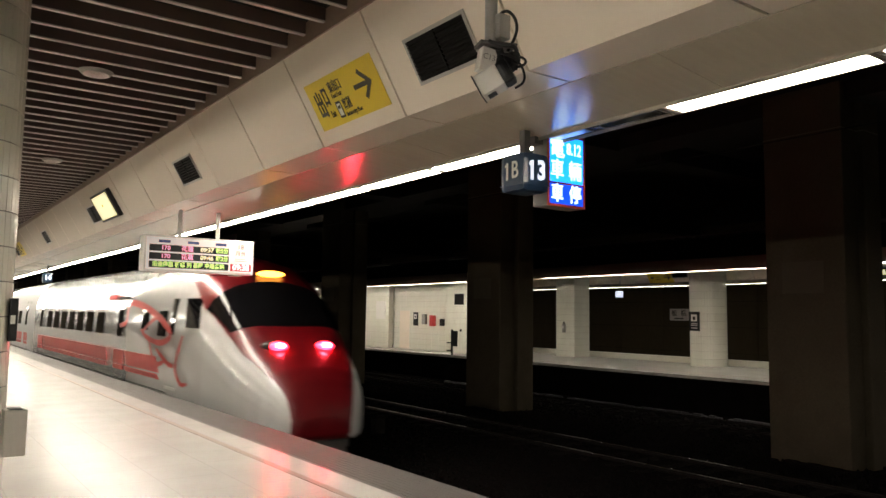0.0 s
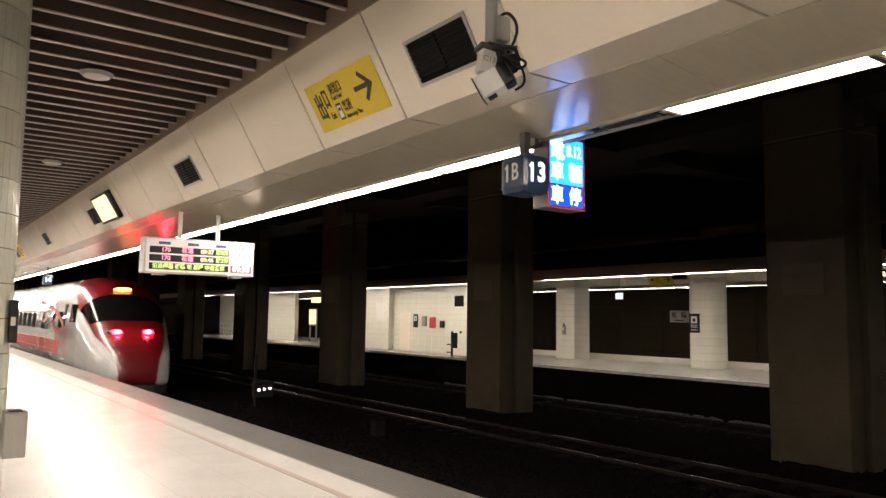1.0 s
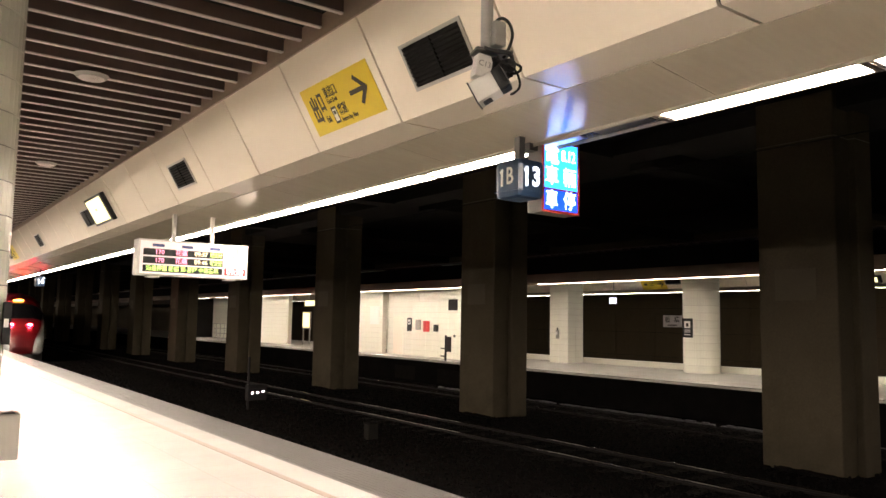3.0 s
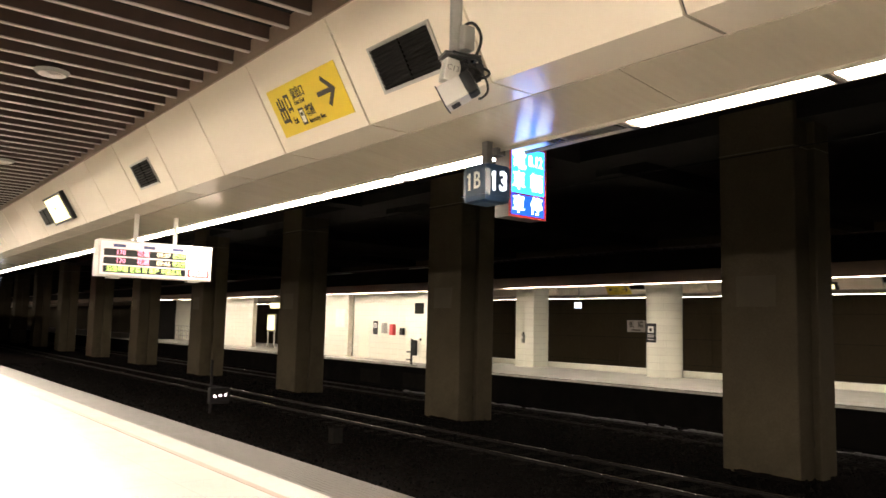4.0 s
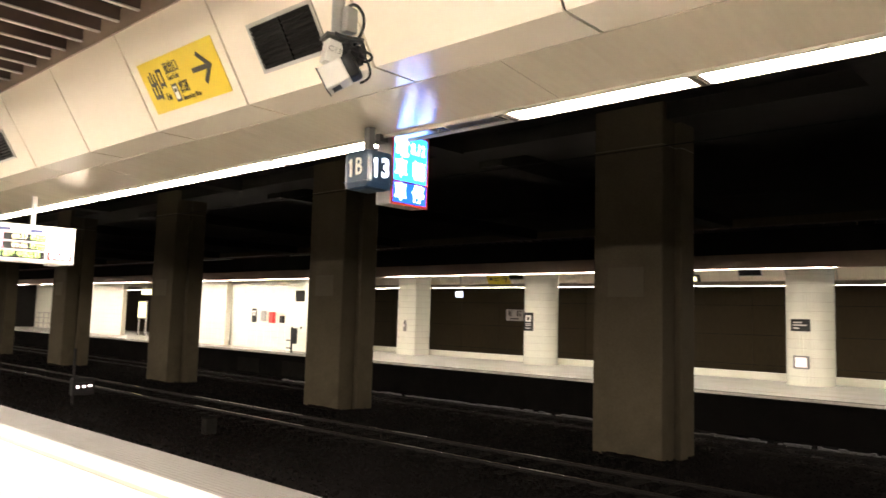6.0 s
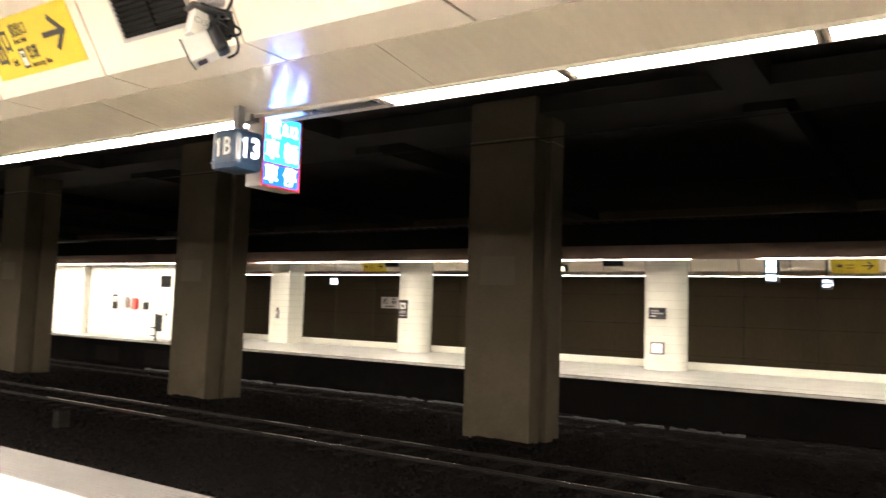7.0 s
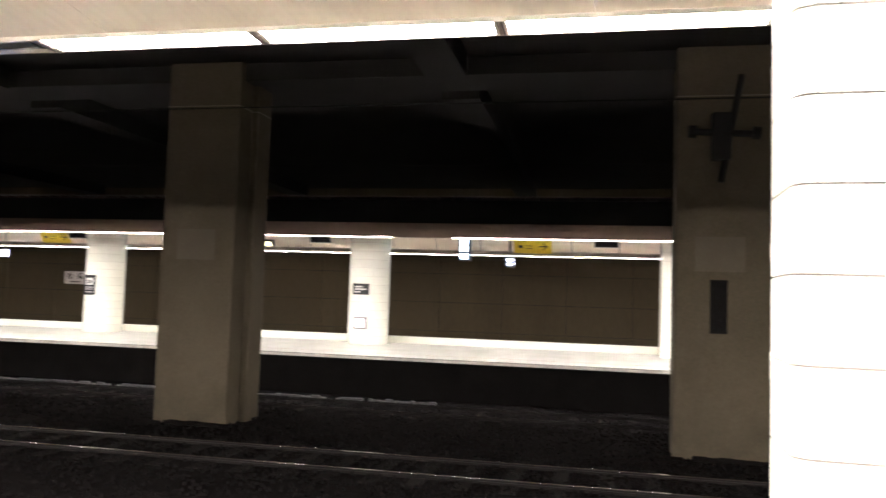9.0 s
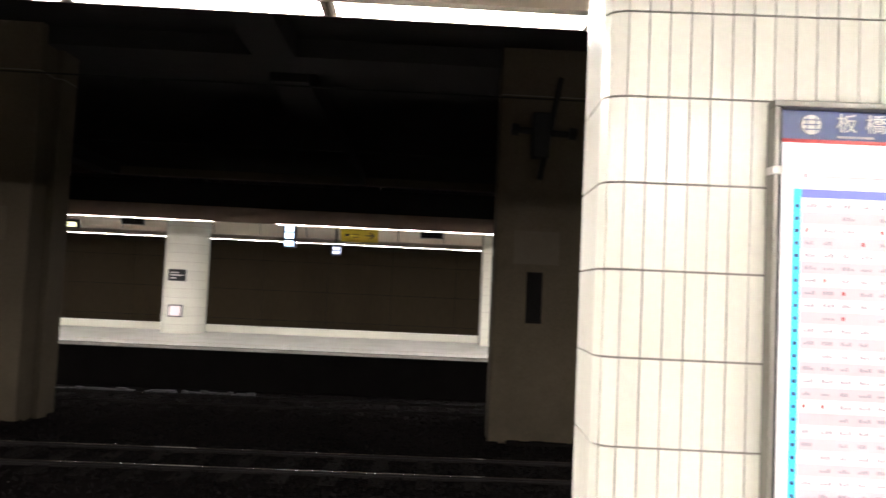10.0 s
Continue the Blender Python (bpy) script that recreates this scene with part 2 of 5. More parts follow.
def add_tube(bm, a, b, r, seg=12, r2=None):
    a, b = Vector(a), Vector(b)
    d = b - a
    m = Matrix.Translation((a + b) / 2) @ d.to_track_quat("Z", "Y").to_matrix().to_4x4()
    return bmesh.ops.create_cone(bm, cap_ends=True, segments=seg, radius1=r, radius2=r if r2 is None else r2, depth=d.length, matrix=m)["verts"]


def tube(name, a, b, r, mat, parent=None, seg=12, r2=None, label=""):
    bm = bmesh.new()
    add_tube(bm, a, b, r, seg, r2)
    return finish(name, bm, mat, parent, label, smooth=False)


def extrude_profile(pts, y0, y1):
    """A closed profile of (x, z) swept along y."""
    n = len(pts)
    vs = [(x, y0, z) for x, z in pts] + [(x, y1, z) for x, z in pts]
    fs = [(i, (i + 1) % n, n + (i + 1) % n, n + i) for i in range(n)] + [tuple(range(n))[::-1], tuple(range(n, 2 * n))]
    return vs, fs


def hold(name, at=(0, 0, 0), label="", category="", group="", kind=""):
    e = new(name)
    e.empty_display_size = 0.1
    e.location = at
    return tagged(e, label, category, group, kind)


def text_mesh(name, body, size, mat, parent, m, bold=0.0, depth=0.002, align="CENTER", squeeze=1.0):
    """Letters as a flat mesh with a little depth, lying in the xy plane of m."""
    cu = bpy.data.curves.new(name, "FONT")
    cu.body, cu.size, cu.extrude, cu.offset, cu.align_x, cu.align_y = body, size, depth, bold, align, "CENTER"
    cu.resolution_u = 3
    tmp = bpy.data.objects.new("tmp", cu)
    scene.collection.objects.link(tmp)
    me = bpy.data.meshes.new_from_object(tmp.evaluated_get(bpy.context.evaluated_depsgraph_get()))
    bpy.data.objects.remove(tmp)
    me.transform(Matrix.Diagonal((squeeze, 1, 1, 1)))
    me.transform(m)
    me.materials.clear()
    me.materials.append(mat)
    ob = new(name, me)
    ob.parent = parent
    return ob


def facing(at, right, up):
    """A matrix whose x runs along right and y along up, at a place."""
    r, u = Vector(right).normalized(), Vector(up).normalized()
    w = r.cross(u)
    return Matrix.Translation(at) @ Matrix((r, u, w)).transposed().to_4x4()


# ---- plan ----
Y0, Y1 = -32.0, 190.0          # ends of the hall
EDGE, FAR = 3.93, 17.4         # platform edges along x, floor at z = 0
RAIL = -0.92
GROUND = -0.99
WIDE = 7.0                     # width of an island platform

# ground of the track bed, one sheet
vs, fs = [], []
nx, ny = 110, 220
for j in range(ny + 1):
    for i in range(nx + 1):
        x = -14 + 46 * i / nx
        y = Y0 + (Y1 - Y0) * j / ny
        rise = 0.06 * max(0.0, 1 - (abs(x - 13.2) / 1.25) ** 4) + 0.02 * max(0.0, 1 - (abs(x - 8.1) / 1.6) ** 4)
        vs.append((x, y, GROUND + rise + 0.03 * noise.noise(Vector((x * 0.9, y * 0.7, 0)))))
for j in range(ny):
    for i in range(nx):
        a = j * (nx + 1) + i
        fs.append((a, a + 1, a + nx + 2, a + nx + 1))
tagged(from_lists("ground", vs, fs, M_SHADED_BALLAST), "crushed stone bed under the rails, shade put into its colour", "ground", kind="structure")


def island(name, x0, x1, band=0.62):
    """A platform slab with a stone floor, grey edge bands and concrete faces."""
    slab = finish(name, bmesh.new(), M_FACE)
    tagged(slab, "island platform slab with grimy concrete sides, darkened further for shade", "platform", kind="structure")
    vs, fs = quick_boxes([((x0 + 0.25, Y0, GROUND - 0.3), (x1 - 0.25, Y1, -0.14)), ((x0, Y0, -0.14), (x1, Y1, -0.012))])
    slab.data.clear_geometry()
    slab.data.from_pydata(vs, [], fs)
    part_floor = from_lists("paving", *quick_boxes([((x0 + band, Y0, -0.012), (x1 - band, Y1, 0.0))]), M_FLOOR, slab)
    part_floor["label"] = "polished off-white stone paving"
    ribs = []
    for side in (-1, 1):
        xe = x0 if side < 0 else x1
        a, b = sorted((xe, xe - side * band))
        ribs.append(((a, Y0, -0.012), (b, Y1, -0.003)))
        for k in range(int((band - 0.06) / 0.058)):
            c = xe - side * (0.07 + 0.058 * k)
            ribs.append(((c - 0.02, Y0, -0.003), (c + 0.02, Y1, -0.0015)))
    from_lists("edge_band", *quick_boxes(ribs), M_BAND, slab)["label"] = "ribbed grey granite edge band"
    lines = []
    for side in (-1, 1):
        xe = x0 if side < 0 else x1
        c = xe - side * 0.98
        lines.append(((c - 0.035, Y0, 0.0), (c + 0.035, Y1, 0.002)))
    from_lists("guide_line", *quick_boxes(lines), M_BANDB, slab)["label"] = "thin brown guide line in the paving"
    return slab


near_slab = island("platform_1", EDGE - WIDE, EDGE)
far_slab = island("platform_2", FAR, FAR + WIDE, 0.1)
box("edge_lip", (FAR - 0.012, Y0, -0.075), (FAR - 0.002, Y1, -0.014), M_LIP, far_slab, label="pale worn stone lip of the far rim")

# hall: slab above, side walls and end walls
tagged(box("ceiling_slab", (-14.6, Y0, 5.62), (32.4, Y1, 6.2), M_SLAB), "concrete slab over the tracks, its lack of light put into the colour", "ceiling", kind="structure")
beams = []
for k in range(-4, 24):
    y = 3.1 + 8.95 * k
    beams.append(((4.3, y - 0.35, 5.2), (12.5, y + 0.35, 5.62)))
    beams.append(((13.9, y - 0.35, 5.2), (28, y + 0.35, 5.62)))
beams.append(((12.7, Y0, 5.3), (13.7, Y1, 5.62)))
tagged(from_lists("ceiling_beam", *quick_boxes(beams), M_SLAB), "concrete beams under the slab, coloured near black for shade", "beam", kind="structure")


def clad_wall(name, x0, x1, side):
    w = tagged(box(name, (x0, Y0, GROUND - 0.3), (x1, Y1, 5.62), M_VOID), "dark tunnel side wall of concrete panels", "wall", kind="structure")
    bx = []
    x = x0 if side < 0 else x1
    for j in range(int((Y1 - Y0) / 2.4)):
        for k in range(6):
            y, z = Y0 + 2.4 * j, GROUND + 1.1 * k
            a, b = sorted((x, x + side * 0.03))
            bx.append(((a, y + 0.01, z + 0.008), (b, y + 2.39, z + 1.092)))
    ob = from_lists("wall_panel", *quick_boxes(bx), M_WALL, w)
    tagged(ob, kind="stuff")
    return w


clad_wall("wall_east", 28.6, 29.0, -1)
clad_wall("wall_west", -8.4, -8.0, 1)
tagged(box("wall_south", (-8.4, Y0 - 0.4, GROUND - 0.3), (29, Y0, 5.62), M_SLAB), "dark concrete end wall", "wall", kind="structure")
tagged(box("wall_north", (-8.4, Y1, GROUND - 0.3), (29, Y1 + 0.4, 5.62), M_VOID), "dark far end of the tunnel", "wall", kind="structure")


# ---- tracks ----
def track(name, xc, half=0.5335):
    t = hold(name, label="narrow-gauge rails on concrete sleepers in shade-darkened ballast", category="railway track", kind="structure")
    for s in (-1, 1):
        x = xc + s * half
        from_lists("rail", *extrude_profile([(x - 0.06, GROUND - 0.06), (x + 0.06, GROUND - 0.06), (x + 0.012, GROUND - 0.03), (x + 0.01, RAIL - 0.035), (x + 0.032, RAIL - 0.025),
                                              (x + 0.032, RAIL - 0.004), (x - 0.032, RAIL - 0.004), (x - 0.032, RAIL - 0.025), (x - 0.01, RAIL - 0.035), (x - 0.012, GROUND - 0.03)], Y0, Y1), M_RAIL, t)
        from_lists("rail_head", *extrude_profile([(x - 0.017, RAIL - 0.004), (x + 0.017, RAIL - 0.004), (x + 0.013, RAIL), (x - 0.013, RAIL)], Y0, Y1), M_RAILTOP, t)
    bx = [((xc - 1.0, Y0 + 0.62 * k, GROUND - 0.15), (xc + 1.0, Y0 + 0.62 * k + 0.22, GROUND + 0.012)) for k in range(int((Y1 - Y0) / 0.62))]
    tagged(from_lists("sleeper", *quick_boxes(bx), M_SHADED_SLEEPER, t), kind="stuff")
    return t


TRACK1 = EDGE + 1.52
for nm, xc in (("track_1", TRACK1), ("track_2", 10.74), ("track_3", FAR - 1.5), ("track_4", FAR + WIDE + 1.5), ("track_5", EDGE - WIDE - 1.5)):
    track(nm, xc)

# loose ballast stones, thickest where the camera looks down on them
rng = random.Random(7)
vs, fs = [], []
shape = [(0, 0, 1), (0, 0, -1), (1, 0, 0), (-1, 0, 0), (0, 1, 0), (0, -1, 0)]
tri = [(0, 2, 4), (0, 4, 3), (0, 3, 5), (0, 5, 2), (1, 4, 2), (1, 3, 4), (1, 5, 3), (1, 2, 5)]
for k in range(42000):
    x = rng.uniform(4.3, 17.2)
    y = -4 + 50 * rng.random() ** 1.5
    if any(abs(x - c - s * 0.5335) < 0.09 for c in (TRACK1, 10.74, FAR - 1.5) for s in (-1, 1)):
        continue
    r = rng.uniform(0.018, 0.042)
    hump = 0.06 * max(0.0, 1 - (abs(x - 13.2) / 1.25) ** 4) + 0.02 * max(0.0, 1 - (abs(x - 8.1) / 1.6) ** 4)
    k0 = len(vs)
    turn = Euler((rng.uniform(0, 3), rng.uniform(0, 3), rng.uniform(0, 3))).to_matrix()
    for p in shape:
        q = turn @ Vector([p[i] * r * rng.uniform(0.6, 1.2) for i in range(3)])
        vs.append((x + q.x, y + q.y, GROUND + 0.02 + hump + q.z))
    fs += [tuple(k0 + i for i in f) for f in tri]
tagged(from_lists("ballast_stones", vs, fs, M_SHADED_STONE), "loose ballast stones, shade put into their colour", "gravel", kind="stuff")


# ---- concrete columns between the tracks ----
def concrete_column():
    """A slab-like front pier and a second block set back behind it."""
    bm = bmesh.new()
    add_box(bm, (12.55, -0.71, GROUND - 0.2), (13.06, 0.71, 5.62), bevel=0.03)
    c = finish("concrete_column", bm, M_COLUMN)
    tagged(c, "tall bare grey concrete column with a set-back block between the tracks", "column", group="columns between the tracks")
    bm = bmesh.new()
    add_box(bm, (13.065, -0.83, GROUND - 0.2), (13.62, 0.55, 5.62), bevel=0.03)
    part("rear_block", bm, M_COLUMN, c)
    part("joint", quick_bm([((12.546, -0.714, 4.8), (13.056, 0.714, 4.815))]), M_GAP, c, "thin dark casting line")
    part("joint", quick_bm([((13.061, -0.834, 4.8), (13.6, -0.5, 4.815))]), M_GAP, c, "thin dark casting line")
    part("patch", quick_bm([((12.543, -0.35, 2.0), (12.55, 0.4, 2.55))]), M_PATCH, c, "paler square patch of repair mortar")
    for y in (-0.5, -0.66):
        part("bolt_plate", quick_bm([((13.05, y - 0.05, -0.4), (13.065, y + 0.05, -0.28))]), M_VOID, c, "small dark bolt plate")
    # uneven mortar skirt buried in the stones
    rs = random.Random(5)
    for k in range(9):
        y = -0.78 + 0.19 * k
        bm = bmesh.new()
        add_box(bm, (12.44, y, GROUND - 0.1), (12.6, y + 0.24, GROUND + rs.uniform(0.05, 0.12)), bevel=0.03)
        part("foot_lump", bm, M_SHADED_BALLAST, c)
    return c


def quick_bm(boxes):
    bm = bmesh.new()
    for lo, hi in boxes:
        add_box(bm, lo, hi)
    return bm


first_column = concrete_column()
first_column.location = (0, 7.61, 0)
for k in list(range(-3, 0)) + list(range(1, 20)):
    copy_thing(first_column, pose(0, 7.61 + (9.0 if k < 0 else 8.9) * k, 0))

# ---- canopies over the platform edges ----
def canopy_profile(xe, s, pts):
    return [(xe - s * d, z) for d, z in pts]


def swept(name, xe, s, pts, y0, y1, mat, parent=None):
    vs, fs = extrude_profile(canopy_profile(xe, s, pts), y0, y1)
    if s < 0:
        fs = [f[::-1] for f in fs]
    return from_lists(name, vs, fs, mat, parent)


PITCH, JOINT = 1.40, 4.07


def canopy(name, xe, s, near, dz=0.0, deep=0.0):
    shell = swept(name, xe, s, [(-0.26, 2.99), (-0.26, 3.18), (1.2, 4.02), (3.5, 4.02), (3.5, 3.98), (1.40, 3.98), (1.40, 3.81), (0.97, 3.1), (0.5, 3.1), (-0.2, 3.025), (-0.2, 2.99)], Y0, Y1, M_SLAB)
    tagged(shell, "brown concrete and steel canopy edge above the platform rim", "canopy", kind="structure")
    swept("fascia", xe, s, [(-0.262, 2.985 - deep * 0.2), (-0.262, 3.2 + deep), (-0.275, 3.2 + deep), (-0.275, 2.985 - deep * 0.2)], Y0, Y1, M_FASCIA, shell)["label"] = "dusty brown fascia board"
    swept("ceiling_return", xe, s, [(1.478, 3.79), (1.478, 3.99), (1.492, 3.99), (1.492, 3.79)], Y0, Y1, M_RETURN, shell)["label"] = "dull beige upright strip beside the ceiling slats"
    # sloping cream panels, each a plate of its own where the camera is near
    pts = [(1.03, 3.06), (1.47, 3.80), (1.45, 3.815), (1.01, 3.075), (0.662, 3.075), (0.662, 3.06)]
    mesh = None
    far_vs, far_fs = [], []
    for k in range(int((Y0 - JOINT) / PITCH), int((Y1 - JOINT) / PITCH)):
        y = JOINT + PITCH * k
        if near and -3 <= k <= 26:
            if mesh is None:
                ob = swept("ceiling_panel", xe, s, pts, 0.011, PITCH - 0.011, M_PANEL, shell)
                mesh = ob.data
            else:
                ob = new("ceiling_panel", mesh)
                ob.parent = shell
            ob.location = (0, y, 0)
        else:
            vs, fs = extrude_profile(canopy_profile(xe, s, pts), y + 0.011, y + PITCH - 0.011)
            far_fs += [tuple(i + len(far_vs) for i in (f[::-1] if s < 0 else f)) for f in fs]
            far_vs += vs
    tagged(from_lists("panel_run", far_vs, far_fs, M_PANEL, shell), kind="stuff")
    vs, fs = [], []
    for k in range(-16, 66):
        y = 3.37 + 2.8 * k
        if Y0 < y < Y1 - 2.9:
            v, f = extrude_profile(canopy_profile(xe, s, [(0.655, 3.056), (0.655, 3.07), (0.012, 2.992), (0.012, 2.976)]), y + 0.002, y + 2.798)
            fs += [tuple(i + len(vs) for i in q) for q in f]
            vs += v
    from_lists("soffit", vs, fs, M_SOFFIT, shell)["label"] = "glossy beige metal soffit sheets"
    shell.location.z = dz
    return shell


canopy("canopy_1", EDGE, 1, True)
canopy("canopy_2", EDGE - WIDE, -1, False)
DROP = -0.15                   # the far canopies hang a little lower
canopy("canopy_3", FAR, -1, False, DROP, 0.1)
canopy("canopy_4", FAR + WIDE, 1, True, DROP)


def strip_lamp(lit=True):
    h = hold("strip_lamp", label="long white fluorescent strip lamp in a pale frame" if lit else "unlit strip lamp with dark glass", category="lamp", group="strip lamps along the platform edge")
    part("frame", quick_bm([((-0.012, 0.0, 2.95), (0.0, 1.40, 3.0)), ((0.2, 0.0, 2.95), (0.212, 1.40, 3.0))]), M_TRIM, h)
    for a, b in ((0.003, 0.04), (1.36, 1.397)):
        part("end_cap", quick_bm([((0.0, a, 2.953), (0.2, b, 3.0))]), M_TRIM, h)
        part("end_seam", quick_bm([((-0.011, a + (0.0 if a < 1 else 0.022), 2.947), (0.211, a + (0.015 if a < 1 else 0.037), 2.956))]), M_GAP, h)
    if lit:
        part("diffuser", quick_bm([((0.001, 0.042, 2.958), (0.199, 1.358, 2.975))]), M_LAMP, h)
    else:
        part("diffuser", quick_bm([((0.001, 0.022, 2.972), (0.199, 1.378, 2.98))]), M_LAMPOFF, h, "dark unlit glass")
        part("reflector", quick_bm([((0.05, 0.1, 2.962), (0.15, 0.6, 2.97)), ((0.05, 0.75, 2.962), (0.15, 1.25, 2.97))]), M_STEEL, h)
    return h


lit_lamp, unlit_lamp = strip_lamp(True), strip_lamp(False)
lit_lamp.location = (EDGE, 1.07, 0)
unlit_lamp.location = (EDGE, 3.87, 0)
for k in range(-6, 34):
    if k not in (0, 2):
        copy_thing(lit_lamp, pose(EDGE, 1.07 + 1.4 * k, 0))
near_run, far_run = [], []
for k in range(-23, 134):
    y = 1.07 + 1.4 * k
    if not -6 <= k < 34:
        near_run.append(((EDGE + 0.002, y + 0.037, 2.958), (EDGE + 0.198, y + 1.363, 2.975)))
    # Unseen west row, hung lower so its sides add light to the panels.
    near_run.append(((EDGE - WIDE - 0.198, y + 0.037, 2.915), (EDGE - WIDE - 0.002, y + 1.363, 2.975)))
    if y < 57 and k % 11 != 2:
        far_run.append(((FAR - 0.2, y + 0.03, 2.978 + DROP), (FAR - 0.02, y + 1.37, 2.984 + DROP)))
    if y < 57:
        far_run.append(((FAR + WIDE + 0.06, y + 0.05, 2.97 + DROP), (FAR + WIDE + 0.1, y + 1.35, 2.973 + DROP)))
tagged(from_lists("strip_lamp_run", *quick_boxes(near_run), M_LAMP), "lines of white strip lamps along the platform rims, the unseen west row lowered to add light", "lamp", kind="stuff")
tagged(from_lists("far_strip_lamp_run", *quick_boxes(far_run), M_LAMPFAR), "lines of white strip lamps along the far platform rims", "lamp", kind="stuff")


# ---- slatted ceilings: brown blades with pale lower edges ----
def slat_ceiling(name, x0, x1, y0, y1):
    blades, lips = [], []
    k0 = int((y0 - 5.99) / 0.364)
    y = 5.99 + 0.364 * k0
    while y < y1:
        blades.append(((x0, y - 0.018, 3.872), (x1, y + 0.018, 3.985)))
        lips.append(((x0, y - 0.02, 3.86), (x1, y + 0.02, 3.872)))
        y += 0.364
    c = tagged(from_lists(name, *quick_boxes(blades), M_SLAT), "dark brown slatted ceiling with pale blade edges", "ceiling", kind="structure")
    tagged(from_lists(name + "_edges", *quick_boxes(lips), M_SLATLIP), "pale lower edges of the ceiling slats", "ceiling", kind="structure")
    tagged(box(name + "_backing", (x0 - 0.06, y0, 3.985), (x1 + 0.06, y1, 4.015), M_SLAT), "dark brown ceiling behind the slats", "ceiling", kind="structure")


slat_ceiling("ceiling_1", EDGE - WIDE + 1.5, EDGE - 1.5, Y0, 120)
slat_ceiling("ceiling_2", FAR + 1.5, FAR + WIDE - 1.5, Y0, 120)


def speaker(x, y):
    h = hold("ceiling_speaker", (x, y, 3.86), "round white ceiling loudspeaker grille in the slats", "speaker", "ceiling speakers")
    bm = bmesh.new()
    bmesh.ops.create_cone(bm, cap_ends=True, segments=32, radius1=0.13, radius2=0.16, depth=0.03, matrix=pose(0, 0, -0.015))
    part("rim", bm, M_GREY, h)
    bm = bmesh.new()
    for r in (0.12, 0.09, 0.06, 0.03):
        bmesh.ops.create_cone(bm, cap_ends=True, segments=24, radius1=r, radius2=r, depth=0.006 + 0.004 * (0.12 - r) / 0.03, matrix=pose(0, 0, -0.031))
    part("grille", bm, M_SLATLIP, h)
    return h


speaker(1.22, 8.5)
speaker(1.6, 13.6)

# ---- things on the sloping panels ----
SLOPE = math.atan2(0.74, 0.44)
UP = Vector((-math.cos(SLOPE), 0, math.sin(SLOPE)))       # up the slope, over the near platform
OUT = Vector((-math.sin(SLOPE), 0, -math.cos(SLOPE)))     # away from the panel, to the platform


def on_slope(y, v, xe=EDGE, lift=0.004):
    """A matrix on the sloping panel: x along the platform to the south, y up the slope, z out; v: metres up the slope."""
    at = Vector((xe - 1.03, y, 3.06 + (DROP if xe > FAR else 0.0))) + UP * v + OUT * lift
    return facing(at, (0, -1, 0), UP)


def vent(y, xe=EDGE):
    h = hold("air_vent", label="black louvred air vent in a pale metal frame", category="vent", group="vents in the sloping panels")
    m = on_slope(y, 0.345, xe)
    bm = quick_bm([((-0.36, 0.15, 0), (0.36, 0.175, 0.014)), ((-0.36, -0.175, 0), (0.36, -0.15, 0.014)), ((-0.36, -0.15, 0), (-0.335, 0.15, 0.014)), ((0.335, -0.15, 0), (0.36, 0.15, 0.014))])
    part("frame", bm, M_STEEL, h)
    part("backing", quick_bm([((-0.335, -0.15, 0), (0.335, 0.15, 0.002))]), M_VOID, h)
    part("divider", quick_bm([((-0.007, -0.15, 0.003), (0.007, 0.15, 0.0185))]), M_LOUVRE, h)
    first = None
    for k in range(9):
        if first is None:
            bm = bmesh.new()
            add_box(bm, (-0.335, -0.011, -0.0015), (0.335, 0.011, 0.0015), m=pose(0, 0, 0, 40, 0, 0))
            first = part("slat", bm, M_LOUVRE, h)
            o = first
        else:
            o = new("slat", first.data)
            o.parent = h
        o.location = (0, -0.133 + 0.033 * k, 0.009)
    h.matrix_world = m
    return h


for k in range(0, 6):
    vent(4.76 + 5.65 * k)
for y in (9.3, 3.7 - 3.45):
    vent(y + 0.0, FAR + WIDE)
vent(18.2, FAR + WIDE)
vent(14.0, FAR + WIDE)


